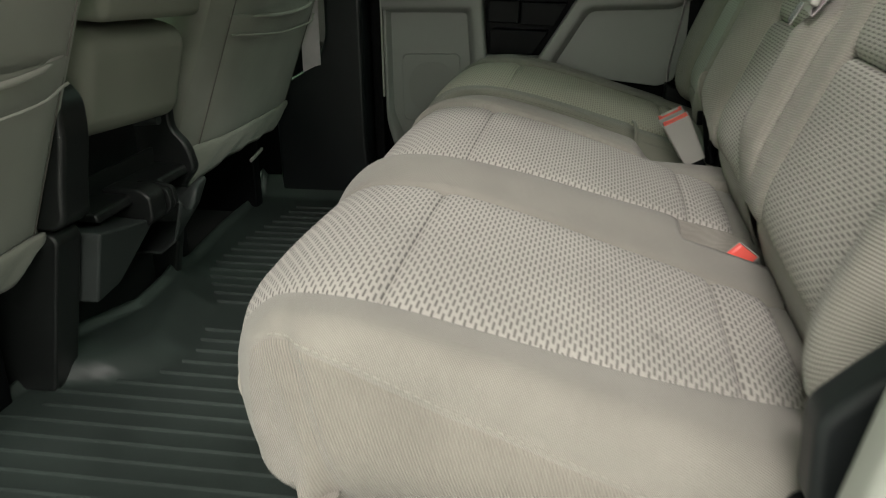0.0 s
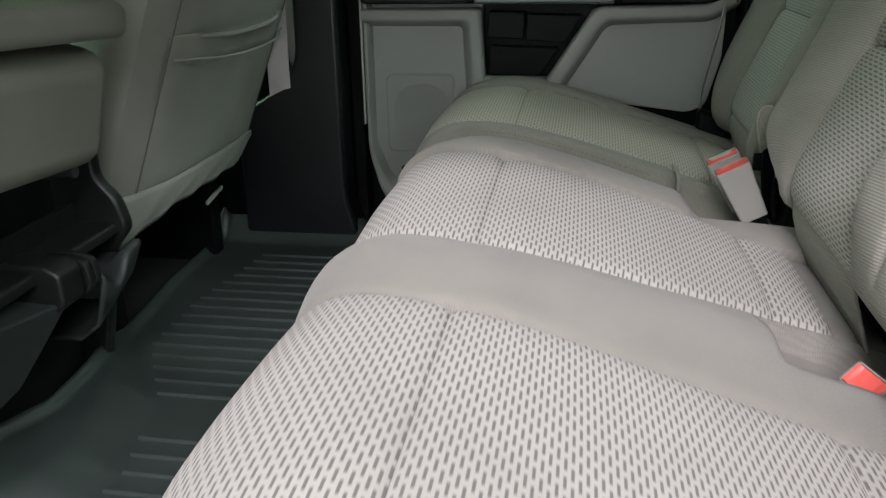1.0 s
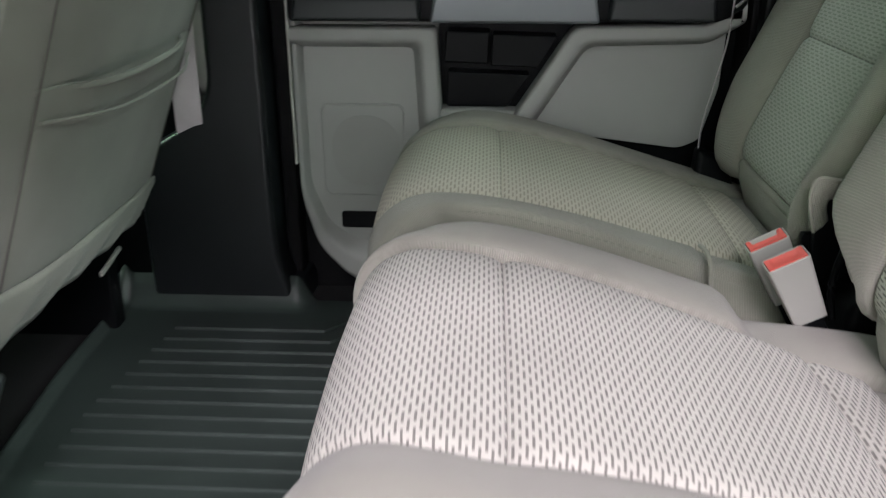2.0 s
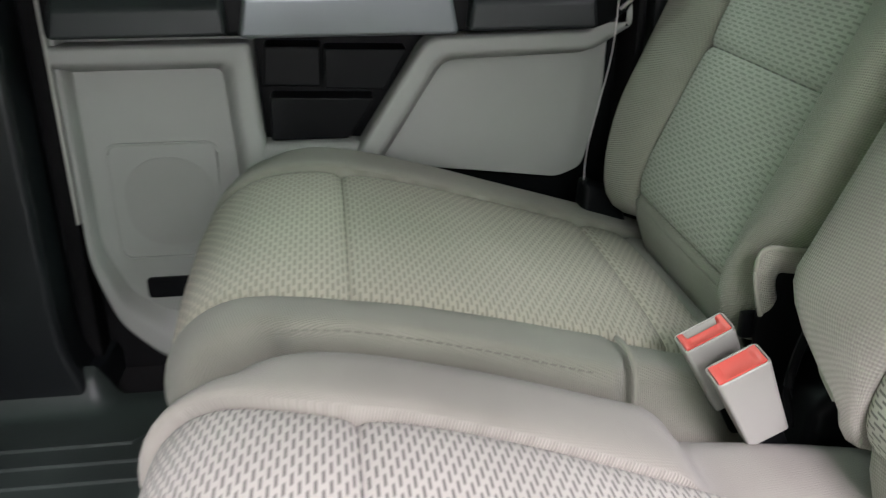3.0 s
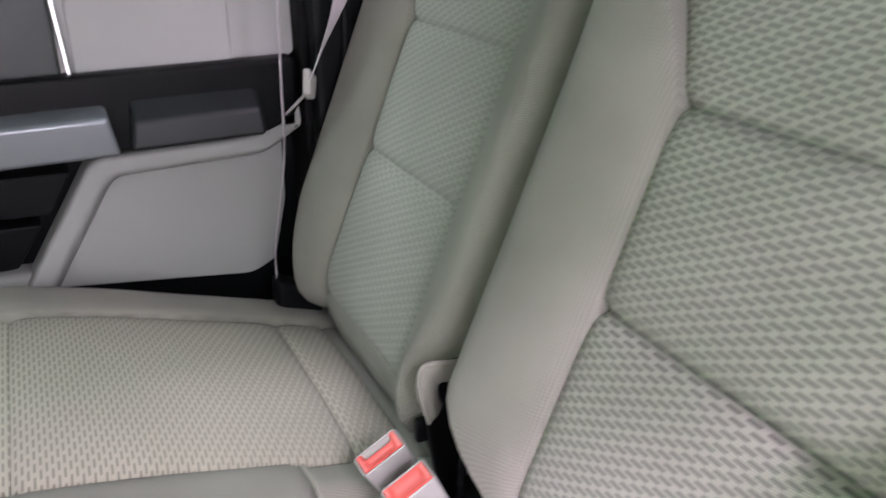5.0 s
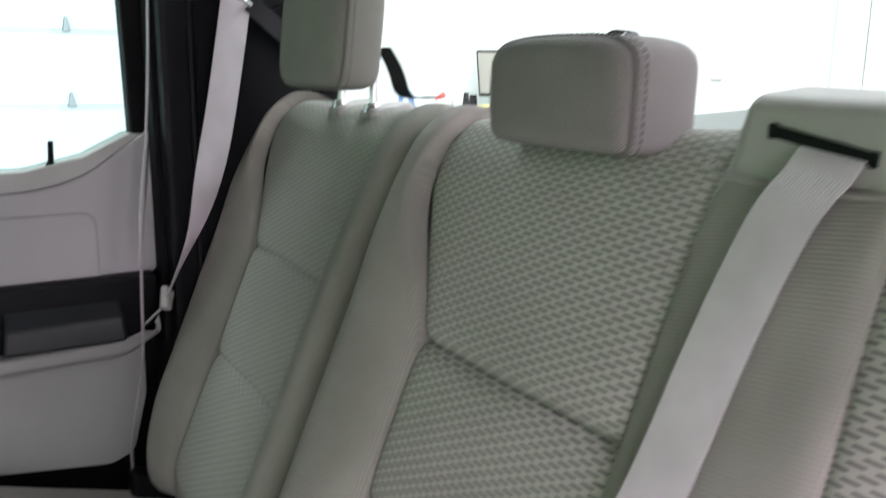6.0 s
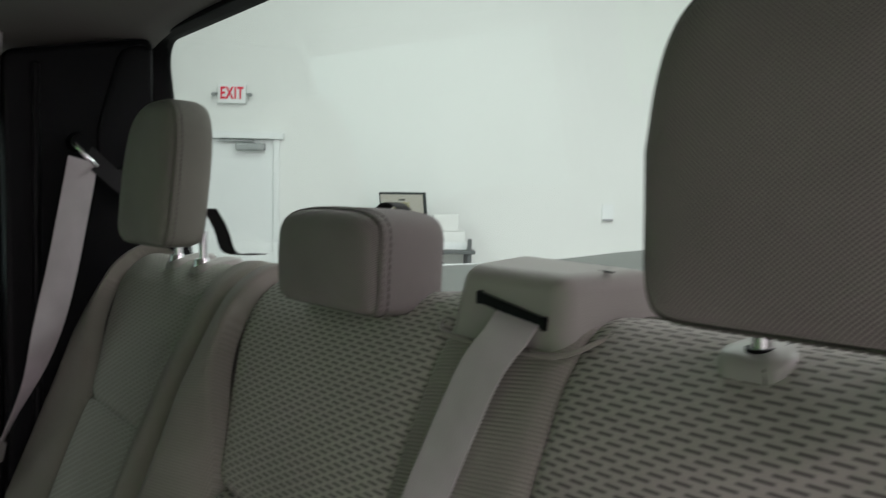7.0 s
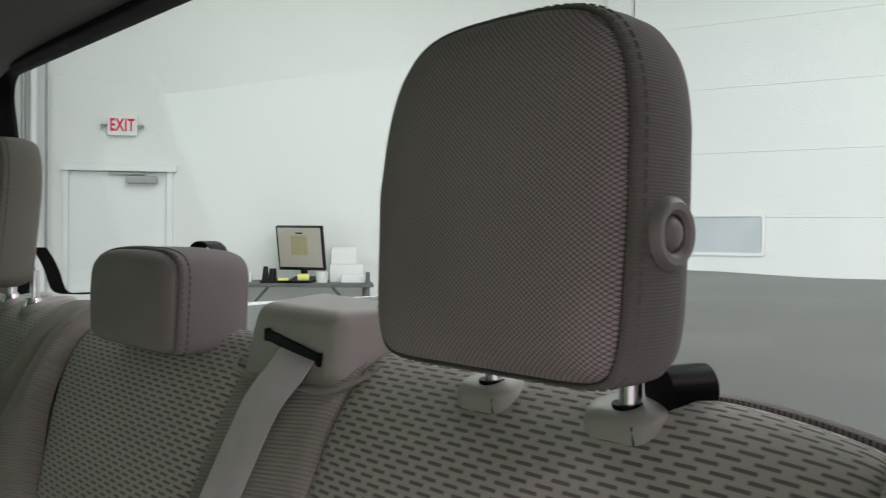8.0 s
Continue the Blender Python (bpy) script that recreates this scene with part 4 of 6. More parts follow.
centre_belt = thing("centre_belt", (0.60, 0.555, 0.40), "pale grey seat belt webbing hanging down the backrest", "seat belt", "seat belts")
put_under(strap("webbing", np.r_[[(0.752, 0.526, 0.920), (0.738, 0.527, 0.914)], belt_path([(0.529, 0.895, 0.011), (0.537, 0.875, 0.011), (0.546, 0.84, 0.007), (0.552, 0.785, 0.006), (0.557, 0.70, 0.007),
                                                                  (0.560, 0.63, 0.021), (0.562, 0.60, 0.031), (0.563, 0.584, 0.032), (0.563, 0.576, 0.027), (0.562, 0.60, 0.020)])],
               (0.0, 1, 0.12), 0.046, M_WEB), centre_belt)
put_under(part("tongue", turned(hexa_bm([(-0.006, -0.034, -0.016), (0.006, -0.034, -0.016), (0.006, 0.034, -0.016), (-0.006, 0.034, -0.016), (-0.005, -0.028, 0.016), (0.005, -0.028, 0.016), (0.005, 0.028, 0.016), (-0.005, 0.028, 0.016)], 0.004), pose(on_back(0.61, 0.036)[0], 0.566, 0.612, 0, 24, 0)), M_BUCKLE), centre_belt)
put_under(part("latch_plate", turned(box_bm(-0.0012, 0.0012, -0.011, 0.011, -0.045, -0.012, 0.0008), pose(on_back(0.61, 0.038)[0], 0.578, 0.612, 20, 24, 0)), M_CHROME), centre_belt)


# ---- buckles ----
def cup_bm(rows):
    """A closed body with a recess in its top. rows: height, half width, half depth, corner radius."""
    bm = bmesh.new()
    rings = [[bm.verts.new((x, y, z)) for x, y in round_loop(-a, a, -b, b, r)] for z, a, b, r in rows]
    for p, q in zip(rings, rings[1:]):
        for i in range(len(p)):
            j = (i + 1) % len(p)
            bm.faces.new((p[i], p[j], q[j], q[i]))
    bm.faces.new(rings[0][::-1])
    bm.faces.new(rings[-1])
    return bm


def scoop_bm(slot):
    """A button hollowed for the thumb, with a horn at each end beside the slot."""
    bm = bmesh.new()
    us, vs = np.linspace(-1, 1, 25), np.linspace(0, 1, 13)
    cut = (slot + 0.0108) / 0.0216 if slot < 0.008 else 1.12
    rows = []
    for v in vs:
        y = -0.0108 + 0.0216 * v
        row = []
        for u in us:
            inner = smooth01((0.80 - abs(u)) / 0.16)
            deep = 0.0018 * math.sin(math.pi * min(1.0, v / (cut + 0.04))) + 0.0046 * smooth01((v - cut + 0.07) / 0.12)
            z = 0.0010 - inner * deep - 0.0007 * v
            row.append(bm.verts.new((u * 0.0212, y, z)))
        rows.append(row)
    for p, q in zip(rows, rows[1:]):
        for i in range(len(p) - 1):
            bm.faces.new((p[i], p[i + 1], q[i + 1], q[i]))
    border = [e for e in bm.edges if e.is_boundary]
    skirt = bmesh.ops.extrude_edge_only(bm, edges=border)["geom"]
    for w in skirt:
        if isinstance(w, bmesh.types.BMVert):
            w.co.z = -0.0060
    return bm


def buckle(top, axis, wide, label, h=0.085, slot=0.0038, span=1.0):
    """A buckle with its red button in the top. top: the middle of its top face."""
    L = Vector(axis).normalized()
    W = (Vector(wide) - L * Vector(wide).dot(L)).normalized()
    T = L.cross(W)
    W = W * span
    m = Matrix((( W.x, T.x, L.x, top[0]), (W.y, T.y, L.y, top[1]), (W.z, T.z, L.z, top[2]), (0, 0, 0, 1)))
    holder = thing("buckle", top, label, "buckle", "seat belt buckles")
    put_under(part("body", turned(cup_bm(((-h, 0.0190, 0.0100, 0.003), (-h * 0.5, 0.0214, 0.0119, 0.004), (-0.003, 0.0240, 0.0136, 0.0045), (-0.0008, 0.0239, 0.0135, 0.0045), (0.0, 0.0231, 0.0127, 0.004),
                                          (0.0, 0.0224, 0.0119, 0.0032), (-0.0006, 0.0219, 0.0114, 0.0028), (-0.0062, 0.0217, 0.0112, 0.0026))), m), M_BUCKLE), holder)
    put_under(part("recess", turned(box_bm(-0.0213, 0.0213, -0.0108, 0.0108, -0.0066, -0.0056, 0.0002), m), M_BLACK), holder)
    if slot < 0.008:
        put_under(part("slot_guide", turned(hexa_bm([(-0.0152, slot, -0.0058), (0.0152, slot, -0.0058), (0.0168, 0.0110, -0.0058), (-0.0168, 0.0110, -0.0058),
                                                 (-0.0152, slot, -0.0050), (0.0152, slot, -0.0050), (0.0168, 0.0110, -0.0007), (-0.0168, 0.0110, -0.0007)], 0.0002, 1), m), M_BUCKLE), holder)
    put_under(part("release_button", turned(scoop_bm(slot), m), M_RED, None, "red release button"), holder)
    put_under(part("stalk", turned(hexa_bm([(-0.014, -0.004, -h - 0.07), (0.014, -0.004, -h - 0.07), (0.014, 0.004, -h - 0.07), (-0.014, 0.004, -h - 0.07),
                                            (-0.015, -0.005, -h), (0.015, -0.005, -h), (0.015, 0.005, -h), (-0.015, 0.005, -h)], 0.002), m), M_BLACK), holder)
    return holder


buckle((0.458, 1.016, 0.374), (-0.45, -0.10, 0.85), (0.82, 0.0, 0.46), "grey plastic seat belt buckle with a red button")
buckle((0.463, 0.962, 0.374), (-0.45, -0.10, 0.85), (0.82, 0.0, 0.46), "grey plastic seat belt buckle with a red button beside its twin", slot=0.0088)
buckle((0.515, 0.498, 0.298), (-0.33, -0.55, 0.76), (0.50, -0.85, -0.10), "grey plastic seat belt buckle sunk in the cushion pocket", 0.05, 0.0088, 0.76)


# black floor bracket in the gap between the two benches
bracket = thing("seat_bracket", (0.55, 0.99, 0.2), "black steel bracket in the gap between the benches", "bracket")
put_under(part("plate", hexa_bm([(0.53, 0.955, 0.18), (0.62, 0.955, 0.18), (0.62, 1.06, 0.18), (0.53, 1.06, 0.18), (0.55, 0.975, 0.31), (0.64, 0.975, 0.40), (0.64, 1.05, 0.40), (0.55, 1.05, 0.31)], 0.012), M_BLACK), bracket)
# Added sheet that blacks out the bolster's side wall in the gap.
put_under(part("side_cover", prism_bm(soft_loop([(0.535, 0.24), (0.518, 0.36), (0.520, 0.41), (0.545, 0.436), (0.62, 0.46), (0.70, 0.45), (0.70, 0.24)], 0.012), "xz", 1.036, 1.046, 0.003), M_BLACK), bracket)
put_under(part("cable", tube_bm([(0.535, 0.985, 0.29), (0.53, 0.990, 0.33), (0.54, 0.993, 0.38), (0.56, 0.995, 0.42)], 0.0045, 8), M_BLACK), bracket)
put_under(part("catch", box_bm(0.509, 0.535, 1.045, 1.055, 0.346, 0.372, 0.003), M_BLACK), bracket)


def foot_skirt(parent, y0, y1, mat):
    """The cloth that closes the foot of a back down to the cushion."""
    rows, uv = [], []
    for x, z in ((0.540, 0.372), (0.529, 0.358), (0.532, 0.335), (0.541, 0.308), (0.552, 0.278)):
        rows.append([(x + 0.002 * noise.noise((y * 9, z * 9, 1.0)), y, z) for y in np.linspace(y0, y1, 30)])
        uv.append([(q[1], q[2]) for q in rows[-1]])
    ob = sheet("foot_skirt", rows, mat, parent, "", uv)
    ob.modifiers.new("thick", "SOLIDIFY").thickness = 0.003


foot_skirt(bench_back, 0.12, 0.49, M_TWILL_BACK)
foot_skirt(bench_back, 0.60, 0.87, M_TWILL_BACK)
foot_skirt(single_back, 1.085, 1.375, M_TWILL_LIT)

# loose cloth flap with a bound edge at the foot of the narrow back, and the bound edge of the wide one
rim = catmull([(0.560, 1.026, 0.440), (0.535, 1.027, 0.443), (0.512, 1.030, 0.444), (0.506, 1.031, 0.430), (0.507, 1.030, 0.410), (0.515, 1.028, 0.380)], 0.004)
curl = [[tuple(p + (np.array((0.541, 1.036, 0.402)) - p) * (0.62 * v) + np.array((0.0, -0.004 * math.sin(math.pi * v), 0.0))) for v in np.linspace(0, 1, 7)] for p in rim]
flap = put_under(sheet("foot_flap", curl, M_TWILL_LIT, None, "", [[(q[0], q[2]) for q in r] for r in curl]), single)
flap.modifiers.new("thick", "SOLIDIFY").thickness = 0.002
put_under(part("binding", tube_bm([tuple(p) for p in rim], 0.0024, 8, False), M_TWILL_LIT), single)
put_under(part("binding", tube_bm([(0.538, 1.006, 0.440), (0.529, 1.003, 0.426), (0.526, 0.984, 0.420), (0.522, 0.965, 0.413), (0.517, 0.945, 0.401), (0.513, 0.924, 0.387), (0.513, 0.902, 0.376)], 0.0030, 8), M_TWILL_BACK), bench_back)


# ---- rear door inside panel ----
def flat_panel(name, pts, y, depth, mat, bevel=0.004, r=0.012):
    return part(name, prism_bm(soft_loop(pts, r), "xz", y, y + depth, bevel), mat)


door = structure(thing("door_1", (0.15, DOOR_Y, 0.05), "", ""), "closed rear passenger door with grey plastic trim and black armrest", "door")


def dpart(ob):
    return put_under(ob, door)


dpart(even(flat_panel("lower_trim", [(-0.197, 0.60), (-0.197, 0.24), (-0.17, 0.14), (-0.11, 0.075), (-0.02, 0.05), (0.052, 0.05), (0.052, 0.60)], DOOR_Y + 0.020, 0.046, M_DOORSHADE, 0.006, 0.04)))
dpart(even(flat_panel("rear_field", [(0.288, 0.545), (0.530, 0.545), (0.528, 0.44), (0.505, 0.347), (0.470, 0.332), (0.172, 0.368)], DOOR_Y + 0.020, 0.03, M_DOORSHADE, 0.002, 0.012)))
# Black sheet in place of the shadow under the rear field.
dpart(part("foot_shadow", box_bm(0.12, 0.56, DOOR_Y + 0.045, DOOR_Y + 0.064, 0.04, 0.60, 0.002), M_BLACK))


def rail_bm(outer, inner, near, back):
    """A raised rail between two lines of points, rounded towards the cab and sloping back to its inner line."""
    bm = bmesh.new()
    rows = []
    for p, q in zip(outer, inner):
        row = []
        for k, d in ((0.0, back), (0.0, near + 0.010), (0.06, near + 0.003), (0.16, near), (0.50, near), (0.64, near + 0.003), (0.76, near + 0.010), (1.0, back)):
            row.append(bm.verts.new((p[0] + (q[0] - p[0]) * k, DOOR_Y + d, p[1] + (q[1] - p[1]) * k)))
        rows.append(row)
    for r, t in zip(rows, rows[1:]):
        for i in range(len(r) - 1):
            bm.faces.new((r[i], r[i + 1], t[i + 1], t[i]))
    bm.faces.new(rows[0])
    bm.faces.new(rows[-1][::-1])
    return bm


def bend(points, r, k=7):
    """An open line with its inner corners rounded."""
    out = [points[0]]
    for p, q, w in zip(points, points[1:], points[2:]):
        p, q, w = Vector(p), Vector(q), Vector(w)
        a, b = q + (p - q).normalized() * r, q + (w - q).normalized() * r
        out += [tuple(a * (1 - t) ** 2 + q * 2 * t * (1 - t) + b * t * t) for t in (i / (k - 1) for i in range(k))]
    return out + [points[-1]]


# raised rails over and behind the speaker field, and along the two upper sides of the rear field
dpart(part("speaker_rail", rail_bm(bend([(-0.196, 0.541), (0.050, 0.541), (0.064, 0.30), (0.066, 0.06)], 0.012), bend([(-0.196, 0.503), (0.008, 0.503), (0.020, 0.30), (0.024, 0.10)], 0.012), -0.014, 0.021), M_DOORSHADE))
dpart(part("leading_edge", rail_bm(bend([(-0.197, 0.56), (-0.197, 0.24), (-0.17, 0.14), (-0.11, 0.075), (-0.02, 0.05), (0.06, 0.046)], 0.03), bend([(-0.180, 0.56), (-0.180, 0.26), (-0.150, 0.185), (-0.10, 0.150), (-0.02, 0.148), (0.06, 0.148)], 0.02), -0.004, 0.021), M_DOORSHADE))
dpart(part("rear_rail", rail_bm(bend([(0.148, 0.345), (0.276, 0.545), (0.490, 0.549), (0.546, 0.585)], 0.018), bend([(0.200, 0.345), (0.302, 0.506), (0.500, 0.512), (0.549, 0.540)], 0.018), -0.022, 0.021), M_DOORSHADE))
dpart(part("rim_ridge", tube_bm([(x, DOOR_Y + 0.020, z) for x, z in round_loop(-0.155, -0.010, 0.237, 0.404, 0.014) + [(-0.010, 0.390)]], 0.0022, 8, False), M_DOORSHADE))
dpart(part("speaker_grille", prism_bm(round_loop(-0.140, -0.018, 0.255, 0.384, 0.055, 12), "xz", DOOR_Y + 0.0194, DOOR_Y + 0.026, 0.0004), M_GRILLE := plain_material("speaker_grille_plastic", (0.29, 0.292, 0.275), 0.65, 1800, 0.8, 0.06)))
dpart(part("bin_slot", prism_bm(round_loop(-0.128, -0.02, 0.174, 0.206, 0.006), "xz", DOOR_Y + 0.0165, DOOR_Y + 0.034, 0.001), M_BLACK))
# black pocket between the two grey fields
dpart(part("pocket_back", box_bm(0.045, 0.292, DOOR_Y + 0.042, DOOR_Y + 0.048, 0.34, 0.555, 0.001), M_BLACK))
dpart(part("pocket_block", prism_bm(soft_loop([(0.065, 0.535), (0.1385, 0.533), (0.1365, 0.480), (0.061, 0.483)], 0.004), "xz", DOOR_Y - 0.006, DOOR_Y + 0.043, 0.003), M_BLACK, smooth=False))
dpart(part("pocket_block", prism_bm(soft_loop([(0.1425, 0.529), (0.251, 0.526), (0.220, 0.474), (0.1405, 0.477)], 0.004), "xz", DOOR_Y - 0.002, DOOR_Y + 0.043, 0.002), M_BLACK, smooth=False))
dpart(part("pocket_block", prism_bm(soft_loop([(0.068, 0.466), (0.207, 0.461), (0.170, 0.407), (0.066, 0.407)], 0.004), "xz", DOOR_Y + 0.002, DOOR_Y + 0.043, 0.002), M_BLACK, smooth=False))
dpart(part("pocket_rail", rail_bm([(0.050, 0.404), (0.12, 0.406), (0.188, 0.401)], [(0.050, 0.355), (0.12, 0.355), (0.188, 0.355)], -0.010, 0.030), M_DOORSHADE))
# upper trim with its pressed field
upper_loop = [(-0.197, 0.640), (0.560, 0.640), (0.560, 0.868), (0.530, 0.850), (0.46, 0.80), (0.40, 0.782), (0.30, 0.776), (-0.197, 0.772)]
dpart(flat_panel("upper_trim", upper_loop, DOOR_Y + 0.006, 0.06, M_DOORTRIM, 0.008, 0.03))
ledge = [(-0.197, 0.768), (0.30, 0.772), (0.40, 0.778), (0.46, 0.796), (0.525, 0.83), (0.548, 0.838), (0.545, 0.858), (0.525, 0.858), (0.46, 0.826), (0.38, 0.808), (-0.197, 0.800)]
dpart(part("window_ledge", prism_bm(ledge, "xz", DOOR_Y + 0.014, DOOR_Y + 0.075, 0.004), M_TRIM_LIGHT))
dpart(part("pressed_field", prism_bm(round_loop(0.276, 0.470, 0.60, 0.746, 0.022), "xz", DOOR_Y + 0.0015, DOOR_Y + 0.02, 0.005, 3), M_DOORTRIM))
dpart(part("armrest", box_bm(-0.196, 0.548, DOOR_Y - 0.022, DOOR_Y + 0.03, 0.550, 0.648, 0.008), M_BLACK))
dpart(part("pull_cup", hexa_bm([(0.040, DOOR_Y - 0.052, 0.552), (0.312, DOOR_Y - 0.052, 0.552), (0.312, DOOR_Y - 0.015, 0.552), (0.040, DOOR_Y - 0.015, 0.552),
                                (0.050, DOOR_Y - 0.058, 0.602), (0.302, DOOR_Y - 0.058, 0.602), (0.302, DOOR_Y - 0.015, 0.612), (0.050, DOOR_Y - 0.015, 0.612)], 0.006), M_SILVER))
for x0, x1 in ((0.325, 0.494), (-0.184, 0.026)):
    dpart(part("armrest_pad", hexa_bm([(x0, DOOR_Y - 0.050, 0.555), (x1, DOOR_Y - 0.050, 0.555), (x1, DOOR_Y - 0.012, 0.555), (x0, DOOR_Y - 0.012, 0.555),
                                       (x0 + 0.006, DOOR_Y - 0.046, 0.590), (x1 - 0.004, DOOR_Y - 0.046, 0.590), (x1 - 0.004, DOOR_Y - 0.012, 0.622), (x0 + 0.006, DOOR_Y - 0.012, 0.622)], 0.006), M_PAD))
dpart(part("handle_bezel", box_bm(0.10, 0.262, DOOR_Y - 0.002, DOOR_Y + 0.02, 0.645, 0.765, 0.006), M_DARK))
dpart(part("handle_trim", turned(box_bm(-0.0035, 0.0035, -0.006, 0.004, -0.055, 0.06, 0.002), pose(0.267, DOOR_Y, 0.70, 0, -4, 0)), M_CHROME))
dpart(part("lock_knob", cyl_bm((0.416, DOOR_Y + 0.025, 0.808), (0.418, DOOR_Y + 0.025, 0.850), 0.0044, 0.0040, 12), M_BLACK))
dpart(part("lock_collar", cyl_bm((0.416, DOOR_Y + 0.025, 0.806), (0.416, DOOR_Y + 0.025, 0.819), 0.0095, 0.006, 16), M_BLACK))
dpart(part("window_frame", ring_bm([(-0.20, 0.76), (0.30, 0.77), (0.46, 0.79), (0.57, 0.82), (0.565, 1.25), (-0.20, 1.25)], [(-0.16, 0.788), (0.30, 0.795), (0.46, 0.814), (0.530, 0.846), (0.522, 1.205), (-0.16, 1.205)], "xz", DOOR_Y + 0.02, DOOR_Y + 0.06, 0.004), M_RUBBER))
pane = dpart(part("pane", prism_bm([(-0.17, 0.79), (0.30, 0.795), (0.46, 0.81), (0.54, 0.84), (0.54, 1.215), (-0.17, 1.215)], "xz", DOOR_Y + 0.038, DOOR_Y + 0.042, 0), M_SIDEGLASS))
pane.visible_shadow = False
dpart(part("outer_skin", box_bm(-0.25, 0.60, DOOR_Y + 0.09, DOOR_Y + 0.11, -0.05, 0.78, 0.004), M_PAINT))
dpart(part("inner_skin", box_bm(-0.24, 0.60, DOOR_Y + 0.066, DOOR_Y + 0.086, -0.05, 0.78, 0.004), M_RUBBER))
dpart(part("edge_seal", box_bm(-0.203, -0.198, DOOR_Y - 0.004, DOOR_Y + 0.02, 0.30, 0.80, 0.002), M_TRIM_LIGHT))

# ---- pillars ----
pillar = structure(thing("wall_pillar_centre", (-0.32, 1.5, 0.1), "", ""), "charcoal plastic centre pillar beside the front seat", "pillar")
put_under(even(part("lower_cover", prism_bm(soft_loop([(-0.205, 0.03), (-0.216, 0.08), (-0.232, 0.13), (-0.236, 0.20), (-0.236, 0.62), (-0.328, 0.62), (-0.330, 0.445), (-0.36, 0.39), (-0.42, 0.355), (-0.47, 0.33), (-0.47, 0.03)], 0.03), "xz", 1.472, 1.60, 0.011, 4), M_PILLAR)), pillar)
put_under(part("upper_cover", prism_bm(soft_loop([(-0.33, 1.53), (-0.32, 1.495), (-0.275, 1.480), (-0.250, 1.488), (-0.235, 1.53), (-0.235, 1.60), (-0.33, 1.60)], 0.012), "xy", 0.623, 1.25, 0.006), M_PILLAR), pillar)
put_under(part("foot_cover", prism_bm(soft_loop([(-0.60, 1.53), (-0.50, 1.50), (-0.29, 1.478), (-0.215, 1.482), (-0.195, 1.53), (-0.19, 1.62), (-0.60, 1.62)], 0.012), "xy", 0.0, 0.085, 0.02), M_PILLAR), pillar)
put_under(part("door_seal", box_bm(-0.234, -0.206, 1.545, 1.60, 0.05, 1.25, 0.008), M_RUBBER), pillar)
rear_pillar = structure(thing("wall_pillar_rear", (0.70, 1.5, 0.1), "", ""), "charcoal plastic rear pillar with a seat belt", "pillar")
put_under(part("cover", prism_bm(soft_loop([(0.565, 0.03), (0.560, 1.215), (0.785, 1.262), (0.785, 1.05), (0.80, 0.86), (0.90, 0.80), (0.92, 0.03)], 0.02), "xz", 1.475, 1.60, 0.012), M_BLACK), rear_pillar)
put_under(part("ridge", box_bm(0.600, 0.612, 1.468, 1.48, 0.30, 1.20, 0.004), M_BLACK), rear_pillar)
put_under(part("door_seal", box_bm(0.552, 0.566, 1.50, 1.58, 0.05, 1.22, 0.005), M_RUBBER), rear_pillar)
put_under(part("upper_cover", prism_bm(soft_loop([(0.70, 1.03), (0.69, 1.10), (0.73, 1.24), (0.780, 1.25), (0.782, 1.06)], 0.03), "xz", 1.468, 1.50, 0.01), M_BLACK), rear_pillar)
structure(part("wall_pillar_near", prism_bm([(0.63, -0.05), (0.63, 1.2), (0.84, 1.25), (0.93, 0.86), (0.93, -0.05)], "xz", -0.12, -0.045, 0.01), M_PILLAR), "charcoal plastic rear pillar by the open door", "pillar")
structure(part("wall_quarter", hexa_bm([(0.405, -0.15, 0.02), (0.64, -0.15, 0.02), (0.64, -0.085, 0.02), (0.400, -0.085, 0.02), (0.505, -0.15, 0.58), (0.70, -0.15, 0.58), (0.70, -0.085, 0.58), (0.520, -0.085, 0.58)], 0.02, 4), M_TRIM_LIGHT), "grey plastic trim beside the open door", "trim")

# ---- window side seat belt ----
side_belt = thing("side_belt", (0.55, 1.46, 0.30), "pale grey seat belt hanging from the rear pillar", "seat belt", "seat belts")
hang = catmull([(0.668, 1.452, 1.055), (0.654, 1.449, 0.98), (0.630, 1.447, 0.86), (0.598, 1.448, 0.74), (0.566, 1.452, 0.665), (0.548, 1.458, 0.622)], 0.015)
twist = [(0.96 - 0.70 * smooth01((0.86 - p[2]) / 0.22), 0.10 + 0.80 * smooth01((0.86 - p[2]) / 0.22), -0.26) for p in hang]
put_under(strap("webbing", hang, twist, 0.046, M_WEB), side_belt)
put_under(strap("lap_webbing", catmull([(0.562, 1.488, 1.24), (0.554, 1.485, 1.12), (0.546, 1.480, 0.98), (0.535, 1.472, 0.863), (0.521, 1.470, 0.754), (0.515, 1.470, 0.63), (0.511, 1.470, 0.53), (0.497, 1.472, 0.45), (0.486, 1.472, 0.38), (0.490, 1.47, 0.30)], 0.015),
               (0.35, 0.93, 0.0), 0.018, M_WEB), side_belt)
put_under(part("tongue", turned(hexa_bm([(-0.012, -0.006, -0.02), (0.012, -0.006, -0.02), (0.012, 0.006, -0.02), (-0.012, 0.006, -0.02), (-0.02, -0.005, 0.012), (0.02, -0.005, 0.012), (0.02, 0.005, 0.012), (-0.02, 0.005, 0.012)], 0.003), pose(0.548, 1.456, 0.624, 0, 28, 60)), M_BUCKLE), side_belt)
put_under(part("latch_plate", cyl_bm((0.545, 1.455, 0.612), (0.520, 1.478, 0.580), 0.003, 0.003, 10), M_CHROME), side_belt)
